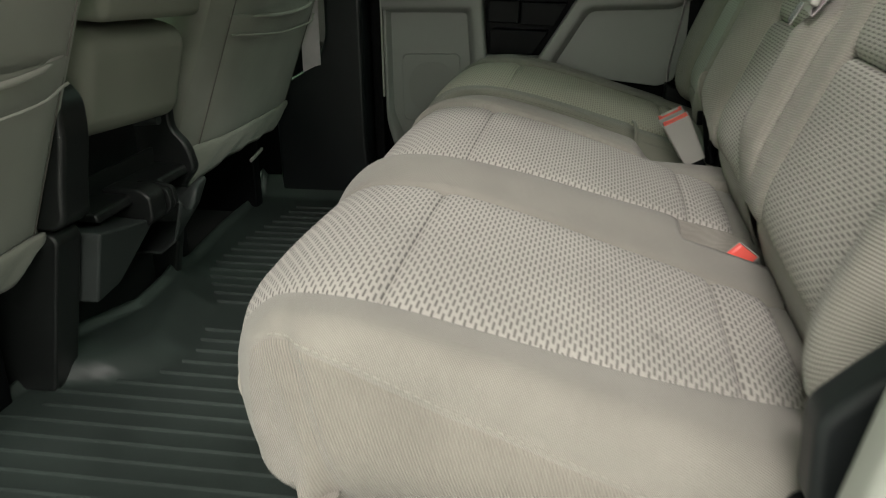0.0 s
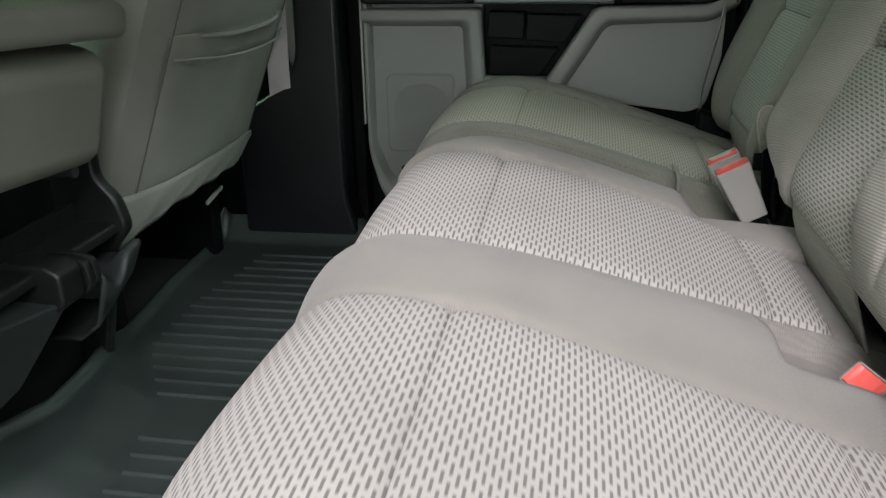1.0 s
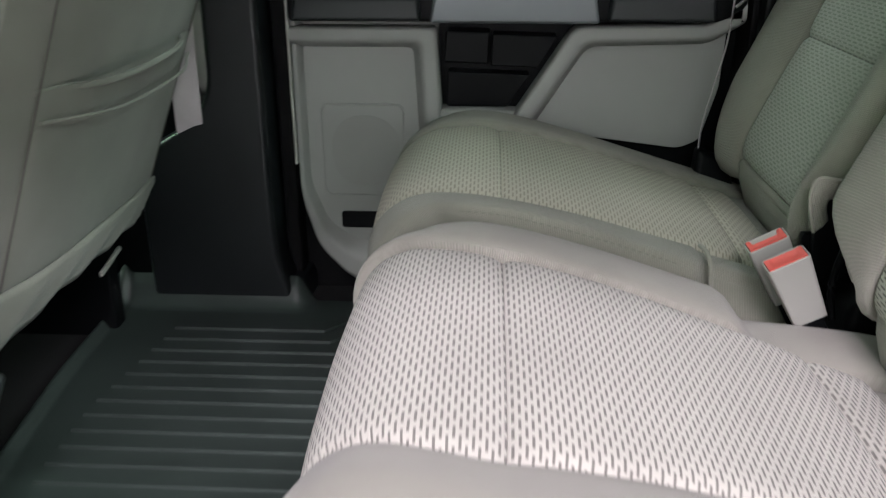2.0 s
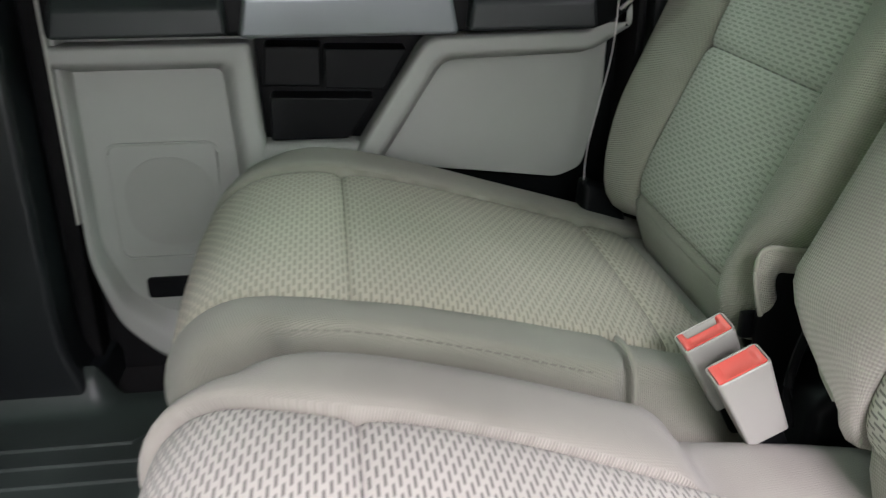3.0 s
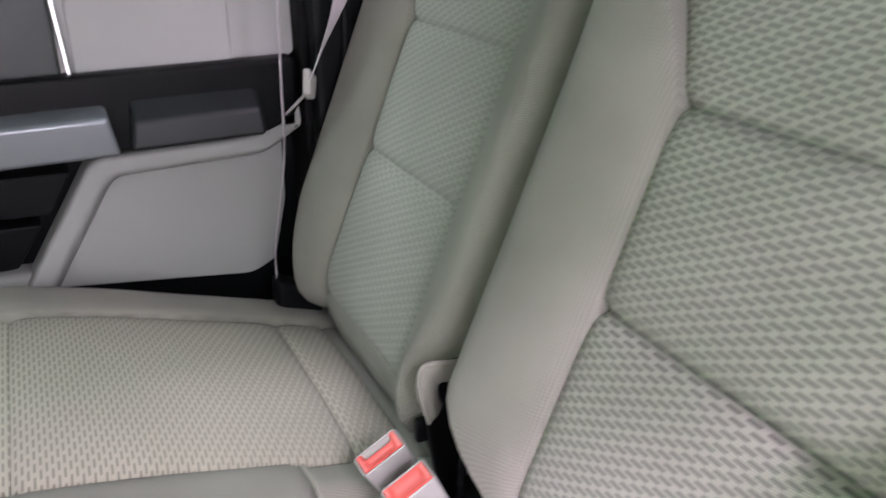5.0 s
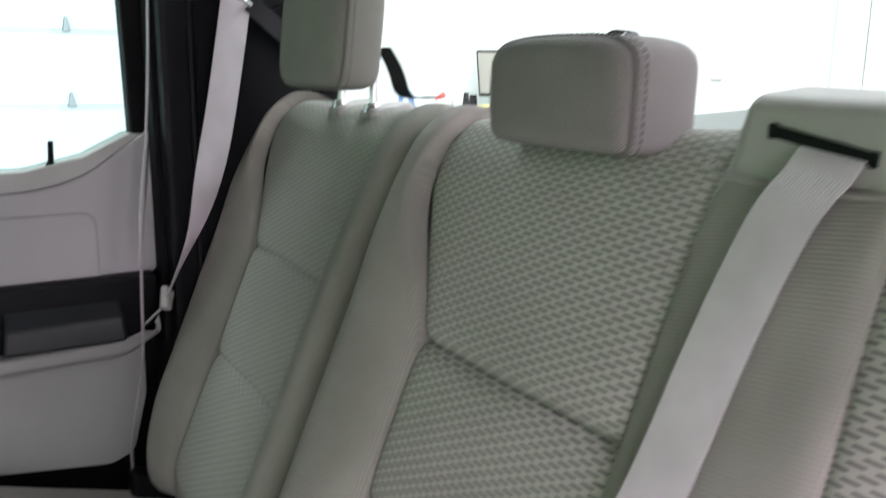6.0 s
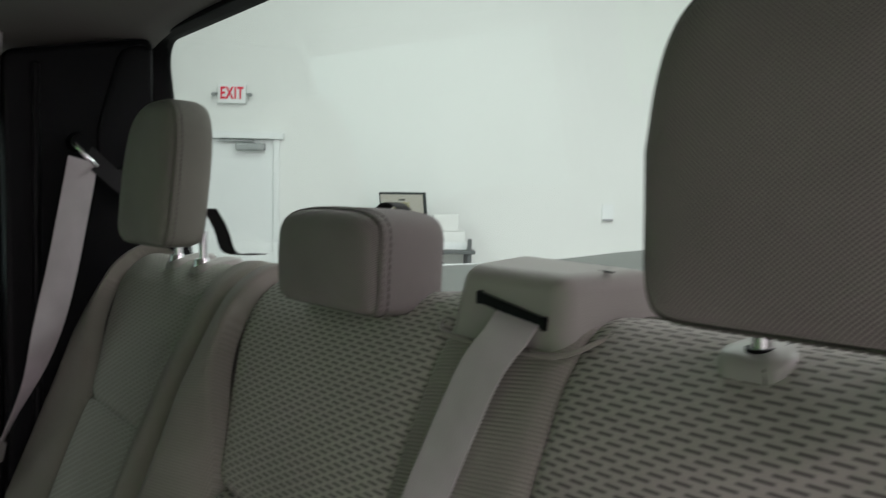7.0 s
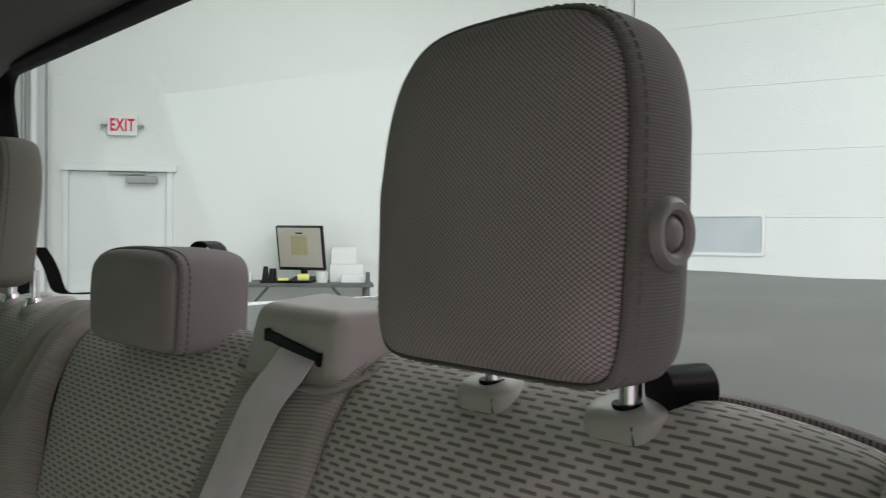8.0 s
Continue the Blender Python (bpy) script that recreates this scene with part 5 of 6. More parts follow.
put_under(part("belt_ring", tube_bm([(0.656, 1.456, 1.082), (0.658, 1.442, 1.074), (0.668, 1.436, 1.060), (0.684, 1.438, 1.046), (0.684, 1.456, 1.050), (0.668, 1.464, 1.068), (0.656, 1.456, 1.082)], 0.0036, 10), M_CHROME), side_belt)
# The belt's run past the ring, coloured black for the shade there.
put_under(strap("shaded_webbing", catmull([(0.676, 1.458, 1.064), (0.70, 1.452, 1.040), (0.74, 1.445, 1.005), (0.79, 1.44, 0.965)], 0.012), (0.45, 0.15, 0.85), 0.030, M_BLACKWEB), side_belt)
put_under(part("ring_bolt", cyl_bm((0.664, 1.478, 1.082), (0.664, 1.452, 1.082), 0.016, 0.013, 24), M_BLACK), side_belt)
put_under(part("lower_anchor", hexa_bm([(0.475, 1.44, 0.27), (0.56, 1.44, 0.25), (0.56, 1.49, 0.25), (0.475, 1.49, 0.27), (0.48, 1.45, 0.36), (0.53, 1.45, 0.34), (0.53, 1.485, 0.34), (0.48, 1.485, 0.36)], 0.01), M_BLACK), side_belt)

# ---- floor mat ----
mat = thing("floor_mat", (-0.2, 0.7, FLOOR), "ribbed dark rubber floor mat with raised edges", "floor mat")


def rib_start(y):
    return float(np.interp(y, (0.36, 0.44, 0.50, 0.545, 0.60, 0.68, 0.78, 0.90, 0.96), (-0.59, -0.535, -0.354, -0.312, -0.30, -0.32, -0.34, -0.41, -0.44)))


def mat_edge(y):
    """Where the rolled front edge of the mat runs."""
    return float(np.interp(y, (0.30, 0.41, 0.56, 0.60, 0.69, 0.80, 1.01, 1.2, 1.5), (-0.58, -0.52, -0.495, -0.485, -0.448, -0.455, -0.50, -0.52, -0.53)))


def mat_height(x, y):
    z = FLOOR
    hump = smooth01((y - 0.40) / 0.12) * smooth01((1.02 - y) / 0.16)
    z += 0.034 * hump * smooth01((rib_start(y) + 0.01 - x) / 0.09)
    z += 0.016 * smooth01(1 - abs(x - mat_edge(y)) / 0.014) * smooth01((y - 0.36) / 0.06)
    z -= 0.05 * smooth01((mat_edge(y) - 0.012 - x) / 0.02) * smooth01((y - 0.36) / 0.06)
    z += 0.05 * smooth01((y - 1.45) / 0.05) * smooth01((-0.17 - x) / 0.04)
    return z


xs, ys = np.linspace(-0.62, 0.16, 158), np.linspace(-0.03, 1.50, 154)
put_under(sheet("base", [[(x, y, mat_height(x, y)) for y in ys] for x in xs], M_MAT), mat)


def rib_bm(points, w=0.0055, h=0.0045):
    bm = bmesh.new()
    rows = []
    for i, (x, y) in enumerate(points):
        a, b = points[max(0, i - 1)], points[min(len(points) - 1, i + 1)]
        d = Vector((b[0] - a[0], b[1] - a[1])).normalized()
        n = Vector((-d.y, d.x)) * w
        z = mat_height(x, y)
        rows.append([bm.verts.new((x + n.x * k, y + n.y * k, z + e)) for k, e in ((-0.6, -0.002), (-0.32, h), (0.32, h), (0.6, -0.002))])
    for a, b in zip(rows, rows[1:]):
        for j in range(3):
            bm.faces.new((a[j], a[j + 1], b[j + 1], b[j]))
    bm.faces.new(rows[0])
    bm.faces.new(rows[-1][::-1])
    return bm


for i in range(36):
    y = 0.03 + i * 0.0385
    x0, x1 = rib_start(y), 0.10
    if 0.70 < y < 0.77:
        continue
    if y > 1.13:
        k = (y - 1.13) / 0.30
        x1 = -0.03 - 0.13 * k
        turn = 0.085 - 0.06 * k
        pts = [(x0 + 0.05 * k, y), (-0.3, y), (x1, y), (x1 + turn, min(1.485, y + turn))]
    else:
        pts = [(x0 + (x1 - x0) * j / 6, y) for j in range(7)]
        if 0.66 < y < 0.70 or 0.77 < y < 0.81:
            turn = 0.026 if y < 0.7 else -0.026
            pts = [(x0, y), ((x0 - 0.215) / 2, y), (-0.215, y), (-0.195, y + turn)]
    if y < 1.43:
        put_under(part("rib", rib_bm(pts), M_MAT), mat)


# ---- front seats ----
def front_seat(y0, y1, flare, label):
    """A front backrest seen from behind: padded shell, map pocket with an elastic edge, cloth skirt, rails."""
    seat = thing("bucket_seat", (-0.55, (y0 + y1) / 2, FLOOR), label, "seat", "front seats")
    w = y1 - y0

    def surf(z, y):
        u = (y - (y0 + y1) / 2) / (w / 2)
        x = -0.425 + (z - 0.285) * 0.39 - 0.075 * max(0.0, abs(u) - 0.25) ** 2.2 * (0.3 if u > 0 else 1.0)
        x -= 0.35 * max(0.0, z - 0.80) ** 1.5
        return x

    def shell(name, za, zb, ya, yb, lift, mat, r=0.012, fade=0.0):
        zs, yy = edged(za, zb, 0.02), edged(ya, yb, 0.02)
        pts, uv = [], []
        for z in zs:
            row = []
            for y in yy:
                d = min(z - za, zb - z, y - ya, yb - y) if not fade else z - za
                up = lift * (smooth01(min(y - ya, yb - y) / fade) if fade else 1.0)
                row.append((surf(z, y) + up - r * math.exp(-max(0.0, d) / 0.006) + 0.002 * noise.noise((y * 7, z * 7, 5.0)), y, z))
            pts.append(row)
            uv.append([(q[1], q[2]) for q in row])
        ob = put_under(sheet(name, pts, mat, None, "", uv), seat)
        return ob

    zs = np.linspace(0.29, 0.98, 24)
    rings, uv = [], []
    for z in zs:
        ring = []
        for k in range(41):
            a = math.pi * k / 40
            y = (y0 + y1) / 2 + math.copysign(abs(math.cos(a)) ** 0.5, math.cos(a)) * w / 2
            x = surf(z, y) - 0.006 - 0.0 * a
            ring.append((x, y, z))
        back = [(p[0] - 0.14, y0 + (p[1] - y0) * 0.96 + 0.01, p[2]) for p in ring[::-1]]
        loop = ring + back + [ring[0]]
        rings.append(loop)
        per = np.r_[0, np.cumsum(np.linalg.norm(np.diff(np.array(loop), axis=0), axis=1))]
        uv.append([(per[i], z) for i in range(len(loop))])
    put_under(sheet("backrest", rings, M_FRONT, None, "", uv), seat)
    inner = 0.055
    shell("back_panel", 0.30, 0.525, y0 + inner, y1 - 0.02, 0.0015, M_FRONT, 0.006)
    shell("map_pocket", 0.495, 0.545, y0 + inner, y1 - 0.02, 0.009, M_FRONT, 0.005, 0.10)
    ym, za = np.linspace(y0 + inner, y1 - 0.02, 22), 0.545
    edge = [(surf(za, y) - 0.009 + 0.018 * smooth01(min(i, 21 - i) / 5), y, za - 0.012 * math.sin(math.pi * i / 21)) for i, y in enumerate(ym)]
    put_under(part("pocket_piping", tube_bm(edge, 0.0042, 10, False), M_FRONT), seat)
    low = [(q[0] + 0.003, q[1], q[2] - 0.034) for q in edge]
    put_under(part("pocket_piping", tube_bm(low, 0.0022, 8, False), M_FRONT), seat)
    for y in (y0 + inner, y1 - 0.02):
        put_under(part("seam", tube_bm([(surf(z, y) - 0.001, y, z) for z in np.linspace(0.30, 0.90, 24)], 0.0011, 6, False), M_STITCH), seat)
    # gathered skirt along the bottom
    rows, uv = [], []
    for j in range(8):
        row = []
        for i in range(40):
            k = j / 7
            y = y0 + 0.01 + (w - 0.02 + 0.010 * k * flare) * i / 39
            z = 0.302 - k * (0.056 - 0.022 * smooth01((i / 39 - 0.86) / 0.14) + 0.03 * smooth01(1 - i / 12) * (1 - flare))
            x = surf(0.30, (y0 + y1) / 2 + (y - (y0 + y1) / 2) * (1 - 0.30 * flare)) + 0.004 - 0.022 * k * k + 0.004 * math.sin(i * 0.8 + j) * k
            row.append((x, y, z))
        rows.append(row)
        uv.append([(q[1], q[2]) for q in row])
    ob = put_under(sheet("skirt", rows, M_FRONT, None, "", uv), seat)
    sol = ob.modifiers.new("thick", "SOLIDIFY")
    sol.thickness = 0.008
    put_under(part("seat_base", box_bm(-0.98, -0.50, y0 + 0.02, y1 - 0.004, 0.20, 0.345, 0.02, 3), M_BLACK), seat)
    for y in (y0 + 0.06, y1 - 0.06):
        put_under(part("rail", box_bm(-0.95, -0.50, y - 0.02, y + 0.02, FLOOR - 0.02, 0.22, 0.006), M_BLACK), seat)
    put_under(part("rail_tab", turned(box_bm(-0.003, 0.003, -0.050, 0.050, -0.004, 0.004, 0.0015), pose(-0.475, y1 - 0.116, 0.190, 3, 0, 6)), M_BUCKLE), seat)
    return seat


front_seat(-0.03, 0.458, 1, "grey-green cloth driver seat back with a map pocket")
front_seat(0.92, 1.452, 0, "grey-green cloth passenger seat back with a map pocket")

passenger_belt = thing("passenger_belt", (-0.362, 1.466, 0.36), "pale grey seat belt webbing beside the front passenger seat", "seat belt", "seat belts")
put_under(strap("webbing", catmull([(-0.352, 1.468, 1.02), (-0.360, 1.467, 0.70), (-0.363, 1.466, 0.50), (-0.364, 1.466, 0.42), (-0.367, 1.474, 0.375), (-0.372, 1.49, 0.335)], 0.015), (1, 0.0, 0.25), 0.048, M_WEB), passenger_belt)

# ---- folded front centre seat ----
centre = thing("centre_console", (-0.5, 0.68, FLOOR), "folded grey-green centre console on a black plastic base", "console")


def cpart(ob):
    return put_under(ob, centre)


def padded(x0, x1, y0, y1, z0, z1, bevel, m=None):
    bm = box_bm(x0, x1, y0, y1, z0, z1, bevel, 4)
    if m is not None:
        turned(bm, m)
    return bm


M_FRONT_PLAIN = plain_material("front_seat_pad", (0.212, 0.218, 0.178), 0.9, 1300, 0.4, 0.08)
cpart(part("flap", turned(padded(-0.05, 0.05, -0.168, 0.152, -0.082, 0.08, 0.036), pose(-0.425, 0.690, 0.485, -4, 12, 0)), M_FRONT_PLAIN))
cpart(part("lid", turned(padded(-0.12, 0.10, -0.165, 0.138, -0.022, 0.025, 0.016), pose(-0.44, 0.715, 0.594, -3, 4, 0)), M_FRONT_PLAIN))
# near arm with its foot, standing on the tunnel
arm = [(-0.62, 0.30), (-0.404, 0.30), (-0.386, 0.316), (-0.384, 0.345), (-0.378, 0.38), (-0.368, 0.43), (-0.368, 0.480), (-0.392, 0.508), (-0.62, 0.50)]
cpart(part("near_arm", prism_bm(soft_loop(arm, 0.016), "xz", 0.450, 0.518, 0.010, 4), M_CONSOLE))
cpart(part("near_foot", prism_bm(soft_loop([(-0.62, FLOOR), (-0.452, FLOOR), (-0.403, 0.285), (-0.412, 0.298), (-0.62, 0.298)], 0.008), "xz", 0.448, 0.508, 0.005, 3), M_CONSOLE))
cpart(part("back_wall", box_bm(-0.62, -0.50, 0.548, 0.87, FLOOR, 0.46, 0.01), M_CONSOLE))
cpart(part("shelf", hexa_bm([(-0.60, 0.556, 0.286), (-0.405, 0.556, 0.278), (-0.405, 0.862, 0.278), (-0.60, 0.862, 0.286), (-0.60, 0.556, 0.303), (-0.410, 0.556, 0.294), (-0.410, 0.862, 0.294), (-0.60, 0.862, 0.303)], 0.005), M_CONSOLE))
cpart(part("shelf_ridge", box_bm(-0.475, -0.467, 0.60, 0.85, 0.295, 0.326, 0.003), M_CONSOLE))
cpart(part("cup_holder", hexa_bm([(-0.50, 0.512, 0.165), (-0.402, 0.516, 0.165), (-0.412, 0.596, 0.165), (-0.50, 0.600, 0.165), (-0.50, 0.512, 0.280), (-0.380, 0.516, 0.278), (-0.384, 0.684, 0.248), (-0.50, 0.690, 0.258)], 0.005), M_DARK))
cpart(part("latch_block", prism_bm(soft_loop([(-0.46, 0.236), (-0.392, 0.236), (-0.372, 0.252), (-0.374, 0.292), (-0.395, 0.304), (-0.46, 0.304)], 0.008), "xz", 0.655, 0.703, 0.005, 3), M_CONSOLE))
for y in (0.714, 0.730):
    cpart(part("latch_lever", prism_bm(soft_loop([(-0.44, 0.244), (-0.378, 0.244), (-0.366, 0.262), (-0.372, 0.290), (-0.40, 0.298), (-0.44, 0.298)], 0.008), "xz", y - 0.006, y + 0.006, 0.003), M_CONSOLE))
# scooped tray beside the latch
rows = []
for i in range(15):
    k = i / 14
    y = 0.738 + 0.104 * k
    low = 0.160 + 0.040 * k
    top = 0.262 - 0.030 * math.sin(math.pi * min(1.0, k * 1.5)) + 0.014 * k
    rows.append([(-0.47, y, low), (-0.415 + 0.008 * k, y, low), (-0.385, y, low + 0.025), (-0.366, y, top - 0.006), (-0.368, y, top), (-0.378, y, top), (-0.40, y, top - 0.02), (-0.47, y, top - 0.024)])
cpart(sheet("tray", rows, M_DARK)).modifiers.new("thick", "SOLIDIFY").thickness = 0.004
cpart(part("far_bracket", prism_bm(soft_loop([(-0.62, FLOOR), (-0.46, FLOOR), (-0.45, 0.10), (-0.42, 0.25), (-0.390, 0.285), (-0.402, 0.33), (-0.43, 0.36), (-0.43, 0.43), (-0.46, 0.46), (-0.62, 0.46)], 0.014), "xz", 0.852, 0.876, 0.006, 3), M_CONSOLE))
cpart(part("pivot_cover", cyl_bm((-0.455, 0.78, 0.392), (-0.410, 0.78, 0.392), 0.012, 0.009, 20), M_DARK))

# ---- truck bed ----
bed = thing("truck_bed", (1.8, 0.74, 0.3), "truck bed under a soft dark grey tonneau cover", "truck bed")
rows = []
for i in range(40):
    x = 1.03 + 1.72 * i / 39
    rows.append([(x, -0.06 + 1.62 * j / 39, 0.845 + 0.062 * i / 39 + 0.006 * noise.noise((x * 3, j * 0.14, 2.0)) + 0.004 * math.sin(j * 0.16 * math.pi) * math.sin(i * 0.08 * math.pi)) for j in range(40)])
cover = put_under(sheet("tonneau_cover", rows, M_VINYL), bed)
for y in (-0.14, 1.56):
    put_under(part("side_rail", box_bm(1.02, 2.78, y, y + 0.08, 0.0, 0.86, 0.02), M_PAINT), bed)
put_under(part("tailgate", box_bm(2.755, 2.80, -0.06, 1.56, 0.0, 0.87, 0.015), M_PAINT), bed)
put_under(part("cover_snap", cyl_bm((1.98, 0.87, 0.862), (1.98, 0.87, 0.872), 0.012, 0.009, 16), M_BLACK), bed)

# ---- hall round the truck ----
structure(part("ground", box_bm(-9, 11, -8, 11, GROUND - 0.2, GROUND, 0), M_CONCRETE), "smooth grey concrete hall floor", "ground")
structure(part("ceiling_hall", box_bm(-9, 11, -8, 11, CEIL, CEIL + 0.2, 0), M_WALL), "white hall ceiling", "ceiling")
structure(part("wall_far_side", box_bm(-9, 11, -8.2, -8.0, GROUND, CEIL, 0), M_WALL), "white hall wall", "wall")
structure(part("wall_front", box_bm(-9.2, -9.0, -8, 11, GROUND, CEIL, 0), M_WALL), "white hall wall", "wall")
# a frame of its own along the back wall: u to the right, out towards the truck
WALL_A, WALL_D, WALL_N = Vector((2.75, 8.17, 0)), Vector((0.825, -0.565, 0)).normalized(), Vector((-0.565, -0.825, 0)).normalized()
WALL_M = Matrix(((WALL_D.x, WALL_N.x, 0, WALL_A.x), (WALL_D.y, WALL_N.y, 0, WALL_A.y), (0, 0, 1, 0), (0, 0, 0, 1)))


def wbox(u0, u1, out0, out1, z0, z1, bevel=0.0):
    return turned(box_bm(u0, u1, out0, out1, z0, z1, bevel), WALL_M)


structure(part("wall_back_a", wbox(-0.1, 0.41, -0.15, 0.0, GROUND, CEIL), M_WALL), "white painted hall wall beside the exit door", "wall")
structure(part("wall_back_b", wbox(0.41, 1.31, -0.15, 0.0, 1.60, CEIL), M_WALL), "white painted hall wall over the exit door", "wall")
structure(part("wall_back", wbox(1.31, 5.53, -0.15, 0.0, GROUND, CEIL), M_WALL), "white painted hall wall behind the work table", "wall")
exit_door = structure(thing("door_2", tuple(WALL_M @ Vector((0.86, 0, GROUND))), "", ""), "closed white steel exit door with a closer", "door")


def xpart(ob):
    return put_under(ob, exit_door)


xpart(part("leaf", wbox(0.425, 1.297, -0.06, -0.02, GROUND + 0.01, 1.582, 0.004), M_PANELWHITE))
for u0, u1, z0, z1 in ((0.385, 0.43, GROUND, 1.60), (1.292, 1.345, GROUND, 1.60)):
    xpart(part("jamb", wbox(u0, u1, -0.03, 0.018, z0, z1, 0.004), M_PANELWHITE))
xpart(part("lintel", wbox(0.375, 1.385, -0.03, 0.05, 1.585, 1.648, 0.006), M_PANELWHITE))
xpart(part("closer_arm", wbox(0.78, 1.10, 0.0, 0.03, 1.555, 1.575, 0.004), M_GREYSTEEL := plain_material("grey_steel", (0.33, 0.35, 0.35), 0.45, 200, 0.05, 0.1, 0.5)))
xpart(part("closer_body", wbox(0.94, 1.21, -0.02, 0.06, 1.475, 1.545, 0.012), M_GREYSTEEL))
# exit sign
sign = thing("exit_sign", tuple(WALL_M @ Vector((0.905, 0, 1.91))), "white exit sign with red letters and two lamp heads", "exit sign")
put_under(part("case", wbox(0.775, 1.035, 0.0, 0.05, 1.908, 2.088, 0.008), M_PANELWHITE), sign)
M_SIGNRED = glow_material("sign_red", (0.70, 0.015, 0.05), 0.12)


def letters(text, mat, m, parent, size, name):
    cu = bpy.data.curves.new(name, "FONT")
    cu.offset, cu.space_character = size * 0.022, 1.08
    cu.body, cu.size, cu.extrude, cu.align_x, cu.align_y = text, size, 0.002, "CENTER", "CENTER"
    tmp = new(name, cu)
    bpy.context.view_layer.update()
    me = bpy.data.meshes.new_from_object(tmp.evaluated_get(bpy.context.evaluated_depsgraph_get()))
    bpy.data.objects.remove(tmp)
    bpy.data.curves.remove(cu)
    me.transform(m)
    ob = new(name, me)
    ob.data.materials.append(mat)
    return put_under(ob, parent)


UPRIGHT = Matrix(((1, 0, 0, 0), (0, 0, 1, 0), (0, 1, 0, 0), (0, 0, 0, 1)))
letters("EXIT", M_SIGNRED, WALL_M @ Matrix.Translation((0.905, 0.053, 1.998)) @ UPRIGHT @ Matrix.Diagonal((0.80, 1.25, 1, 1)), sign, 0.125, "lettering")
for u in (0.735, 1.075):
    put_under(part("lamp_head", turned(cyl_bm((u, 0.02, 1.995), (u, 0.06, 1.987), 0.016, 0.020, 20), WALL_M), M_GREYSTEEL), sign)
    put_under(part("lamp_arm", turned(cyl_bm((u, 0.025, 2.0), (0.905, 0.025, 2.0), 0.008, 0.008, 10), WALL_M), M_GREYSTEEL), sign)
# pipes in the corner
for u, r in ((0.06, 0.022), (0.15, 0.03), (0.255, 0.012)):
    tagged(part("pipe", turned(cyl_bm((u, 0.05, GROUND), (u, 0.05, CEIL), r, r, 16), WALL_M), M_GREYSTEEL if r < 0.028 else M_PANELWHITE), "upright metal conduit on the hall wall", "pipe", "pipes")
# light switch and a sill strip
plate = thing("light_switch", tuple(WALL_M @ Vector((4.47, 0, 0.89))), "white wall switch plate", "switch")
put_under(part("plate", wbox(4.42, 4.53, 0.0, 0.012, 0.88, 1.03, 0.003), M_PANELWHITE), plate)
put_under(part("toggle", wbox(4.425, 4.525, 0.0, 0.03, 0.868, 0.888, 0.003), M_GREYSTEEL), plate)
# work table
table = thing("work_table", tuple(WALL_M @ Vector((2.55, 0.4, GROUND))), "dark steel work table with folding legs", "table")


def tpart(ob):
    return put_under(ob, table)


tpart(part("tabletop", wbox(1.90, 3.16, 0.04, 0.66, 0.565, 0.60, 0.005), M_TABLE := plain_material("dark_table_top", (0.10, 0.11, 0.11), 0.5, 80, 0.1, 0.2)))
for u in (1.95, 3.11):
    for o in (0.08, 0.62):
        tpart(part("leg", wbox(u - 0.018, u + 0.018, o - 0.018, o + 0.018, GROUND, 0.70 if u > 3 and o > 0.3 else 0.566, 0.002), M_TABLE))
for u0, u1 in ((1.97, 2.25), (3.09, 2.80)):
    tpart(part("brace", turned(cyl_bm((u0, 0.60, 0.25), (u1, 0.60, 0.565), 0.012, 0.012, 10), WALL_M), M_TABLE))
monitor = thing("monitor", tuple(WALL_M @ Vector((2.5, 0.35, 0.6))), "flat black computer monitor with a pale page on screen", "monitor")


def tilt(u, out, z, turn=0.0, lean=-8.0):
    return WALL_M @ pose(u, out, z, lean, 0, turn)


mm = tilt(2.52, 0.40, 0.90, 24, -12)
put_under(part("case", turned(box_bm(-0.225, 0.225, -0.03, 0.012, -0.20, 0.205, 0.006), mm), M_BLACK), monitor)
put_under(part("screen", turned(box_bm(-0.208, 0.208, 0.010, 0.0145, -0.17, 0.190, 0.001), mm), glow_material("screen_page", (0.40, 0.37, 0.32), 0.12)), monitor)
put_under(part("page_block", turned(box_bm(-0.085, 0.075, 0.0145, 0.0155, -0.06, 0.12, 0), mm), glow_material("screen_block", (0.33, 0.30, 0.17), 0.1)), monitor)
put_under(part("page_line", turned(box_bm(-0.03, 0.035, 0.0145, 0.0155, 0.135, 0.148, 0), mm), M_BLACK), monitor)
put_under(part("foot", turned(box_bm(-0.12, 0.12, -0.10, 0.08, -0.30, -0.28, 0.005), mm), M_BLACK), monitor)
put_under(part("neck", turned(box_bm(-0.03, 0.03, -0.05, -0.02, -0.29, -0.10, 0.005), mm), M_BLACK), monitor)
TOP = 0.60


def on_table(name, bm, mat, label, cat):
    return tagged(part(name, turned(bm, WALL_M), mat), label, cat)


M_CARD = plain_material("white_card", (0.78, 0.79, 0.77), 0.7, 200, 0.05, 0.03)
on_table("carton", box_bm(2.78, 3.08, 0.20, 0.44, TOP, 0.76, 0.006), M_CARD, "white carton on the work table", "box")
on_table("carton", box_bm(2.79, 3.02, 0.21, 0.42, 0.762, 0.91, 0.006), M_CARD, "small white carton stacked on another", "box")
on_table("power_strip", box_bm(2.88, 3.09, 0.48, 0.54, TOP, 0.665, 0.004), M_PANELWHITE, "white power strip with sockets", "power strip")
on_table("mug", cyl_bm((2.71, 0.50, TOP), (2.71, 0.50, 0.695), 0.05, 0.055, 24), M_CARD, "white mug on the work table", "mug")
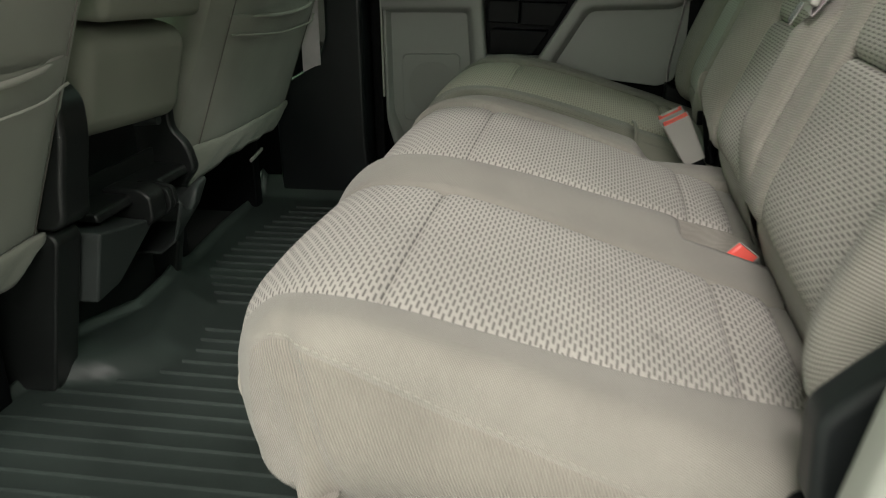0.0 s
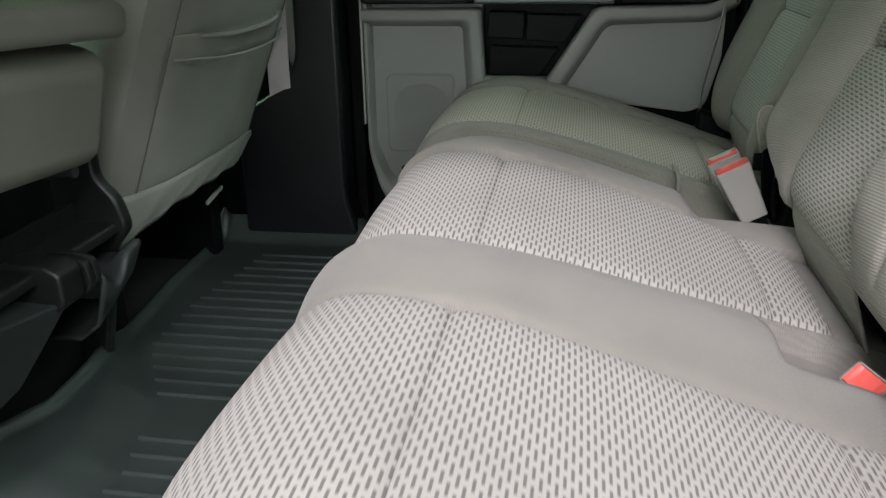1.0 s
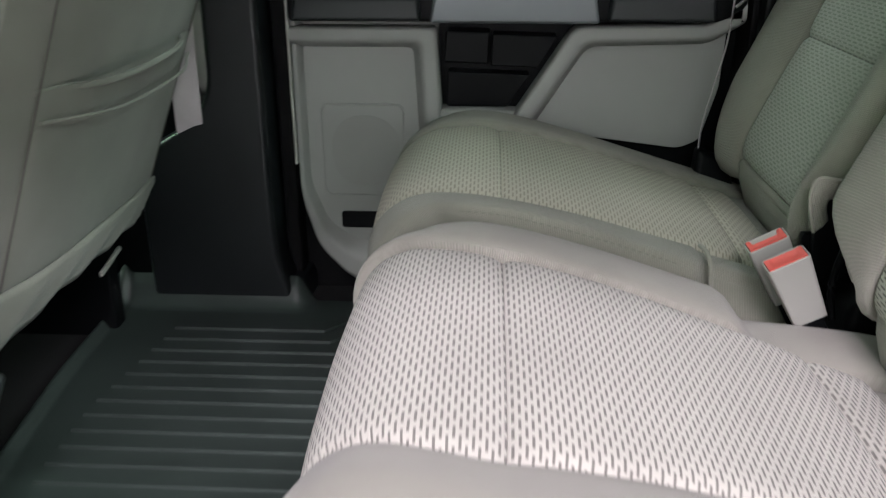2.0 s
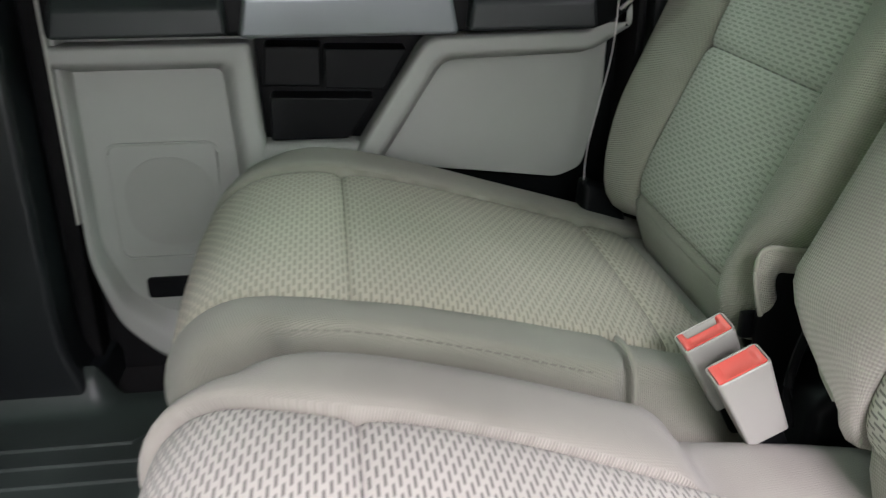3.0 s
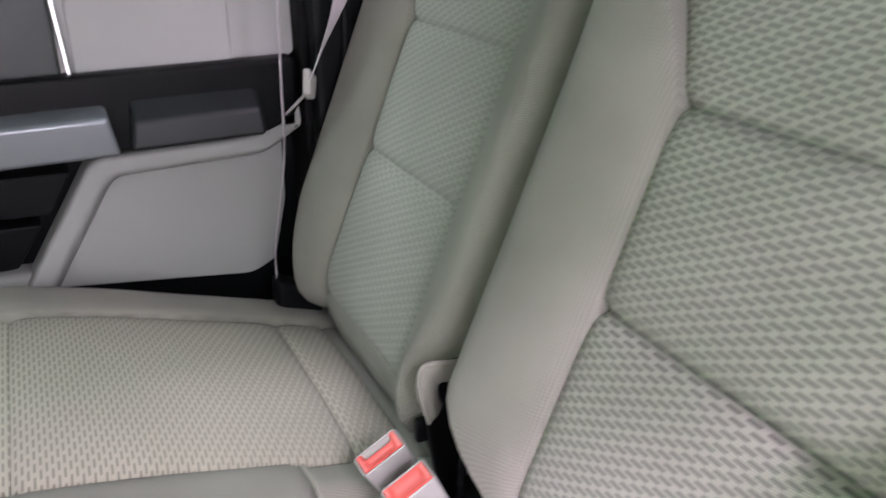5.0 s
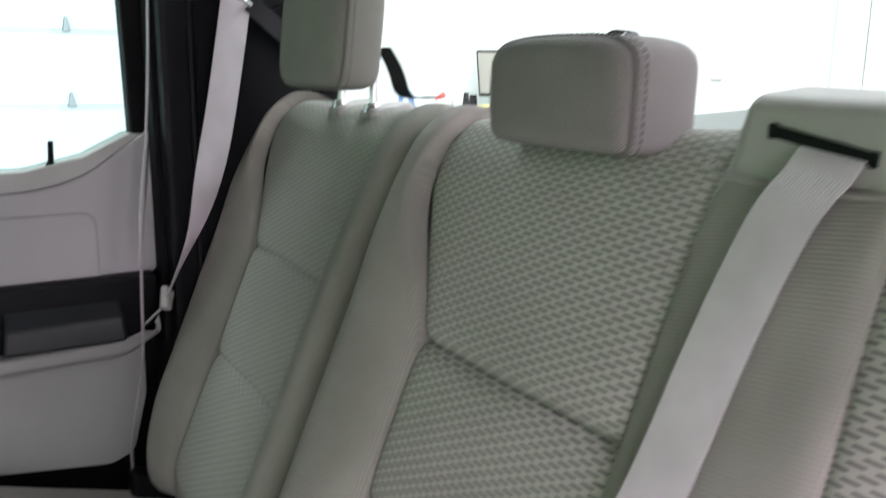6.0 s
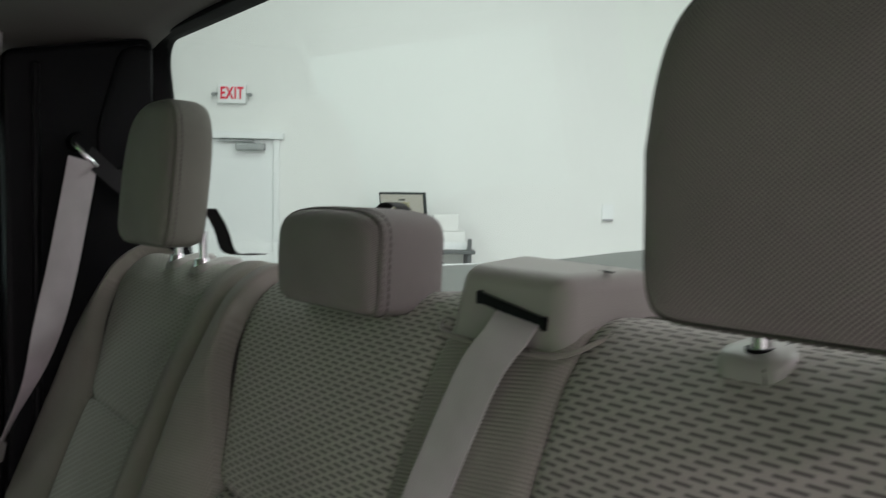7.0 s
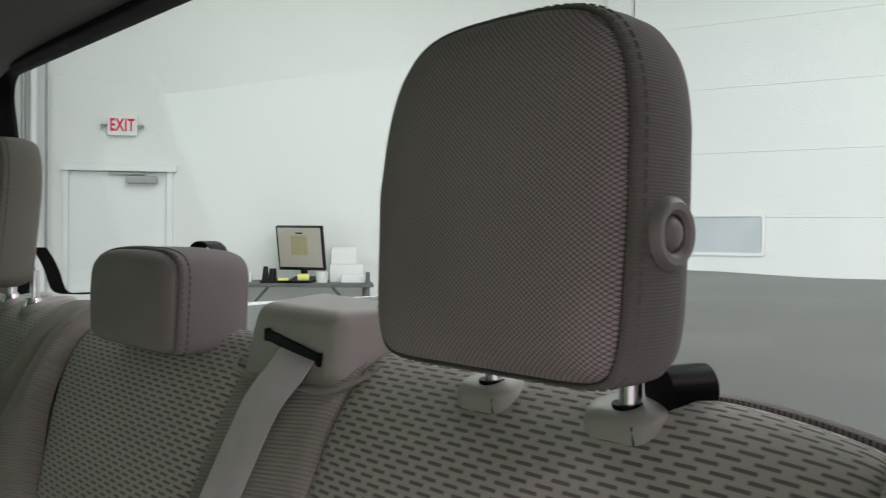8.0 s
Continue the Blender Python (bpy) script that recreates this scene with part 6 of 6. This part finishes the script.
on_table("spray_bottle", cyl_bm((2.22, 0.50, TOP), (2.22, 0.50, 0.74), 0.035, 0.02, 20), M_BLACK, "black spray bottle on the work table", "bottle")
on_table("spray_bottle", cyl_bm((2.28, 0.46, TOP), (2.28, 0.46, 0.72), 0.04, 0.03, 20), M_BLACK, "black spray bottle on the work table", "bottle")
M_YEL = plain_material("yellow_tape", (0.75, 0.72, 0.22), 0.5, 200, 0.05, 0.05)
on_table("tape_roll", cyl_bm((2.50, 0.56, 0.64), (2.60, 0.56, 0.64), 0.04, 0.04, 24), M_YEL, "yellow tape roll on the work table", "tape")
on_table("tape_roll", cyl_bm((2.33, 0.60, 0.622), (2.42, 0.58, 0.622), 0.022, 0.022, 20), M_YEL, "thin yellow tape roll on the work table", "tape")
on_table("keyboard", box_bm(2.18, 2.62, 0.50, 0.64, TOP, 0.622, 0.005), M_BLACK, "black keyboard on the work table", "keyboard")
on_table("red_tool", turned(box_bm(-0.05, 0.05, -0.02, 0.02, -0.02, 0.02, 0.008), pose(1.99, 0.45, 0.70, 0, -35, 0)), M_RED, "red handled tool in a white holder", "tool")
on_table("tool_holder", box_bm(1.96, 2.10, 0.40, 0.50, TOP, 0.68, 0.008), M_CARD, "white tool holder on the work table", "holder")
chair_blue = plain_material("blue_plastic", (0.10, 0.22, 0.42), 0.5, 200, 0.05, 0.08)
on_table("blue_sprayer", prism_bm(soft_loop([(1.62, 0.602), (1.655, 0.602), (1.662, 0.68), (1.69, 0.705), (1.712, 0.66), (1.735, 0.602), (1.775, 0.602), (1.75, 0.70), (1.725, 0.752), (1.65, 0.758), (1.622, 0.72)], 0.012), "xz", 0.41, 0.46, 0.006), chair_blue, "blue plastic sprayer on a shelf bracket", "sprayer")
on_table("side_shelf", box_bm(1.58, 1.88, 0.30, 0.60, 0.57, TOP, 0.004), M_TABLE, "small dark side shelf by the work table", "shelf")
tagged(part("shelf_leg", wbox(1.72, 1.76, 0.43, 0.47, GROUND, 0.572), M_TABLE), "dark steel shelf post", "post")


# ---- garage doors ----
def garage_door(name, m, width, sections, pitch, z0, windows, hinge_us, label, joint=0.002):
    """A sectional door in its own frame: x along it, y towards the truck."""
    holder = structure(thing(name, tuple(m @ Vector((width / 2, 0, GROUND))), "", ""), label, "garage door")
    for i in range(sections):
        a, b = z0 + i * pitch, z0 + (i + 1) * pitch
        put_under(part("section", turned(box_bm(0, width, -0.05, 0.0, a + joint, b - joint, joint * 2), m), M_PANELWHITE), holder)
        if hinge_us:
            put_under(part("edge_rail", turned(box_bm(0, width, 0.0, 0.012, b - 0.022, b - 0.006, 0.003), m), M_PANELWHITE), holder)
        for u in hinge_us:
            put_under(part("hinge", turned(hexa_bm([(u - 0.035, 0.0, b - 0.01), (u + 0.035, 0.0, b - 0.01), (u + 0.03, 0.035, b - 0.01), (u - 0.03, 0.035, b - 0.01),
                                                    (u - 0.010, 0.0, b + 0.11), (u + 0.010, 0.0, b + 0.11), (u + 0.008, 0.015, b + 0.11), (u - 0.008, 0.015, b + 0.11)], 0.006), m), M_GREYSTEEL), holder)
    for u0, u1, a, b in windows:
        put_under(part("window", turned(ring_bm(round_loop(u0, u1, a, b, 0.03), round_loop(u0 + 0.03, u1 - 0.03, a + 0.03, b - 0.03, 0.02), "xz", 0.0, 0.02, 0.003), m), M_PANELWHITE), holder)
        put_under(part("pane", turned(prism_bm(round_loop(u0 + 0.02, u1 - 0.02, a + 0.02, b - 0.02, 0.02), "xz", 0.002, 0.006, 0), m), M_FROST), holder)
    return holder


M_FROST = plain_material("pale_window_glass", (0.55, 0.60, 0.64), 0.12, 10, 0.0, 0.05)
GM = Matrix(((1, 0, 0, -3.2), (0, -1, 0, 7.9), (0, 0, 1, 0), (0, 0, 0, 1)))
garage_door("door_3", GM, 5.3, 7, 0.61, -0.62 + 0.0, (), (0.4, 2.5, 4.50), "white sectional garage door with steel hinges")
structure(part("wall_side", box_bm(-9, -3.2, 7.9, 8.1, GROUND, CEIL, 0), M_WALL), "white hall wall", "wall")
structure(part("wall_side_b", prism_bm([(2.1, 7.95), (2.75, 8.17), (2.75, 8.4), (2.1, 8.4)], "xy", GROUND, CEIL, 0), M_WALL), "white hall wall corner", "wall")
RD = Vector((0.274, -0.962, 0))
RN = Vector((-0.962, -0.274, 0))
RM = Matrix(((RD.x, RN.x, 0, 7.31), (RD.y, RN.y, 0, 5.05), (0, 0, 1, 0), (0, 0, 0, 1)))
garage_door("door_4", RM @ Matrix.Translation((0.25, 0, 0)), 5.0, 8, 0.60, -0.58, ((0.45, 1.245, 0.87, 1.26),), (), "white sectional garage door with a small window", 0.0007)
structure(part("wall_right", turned(box_bm(0.0, 0.24, -0.1, 0.08, GROUND, CEIL, 0), RM), M_WALL), "white wall edge beside the garage door", "wall")
structure(part("wall_right_b", turned(box_bm(5.25, 14, -0.1, 0.05, GROUND, CEIL, 0), RM), M_WALL), "white hall wall", "wall")
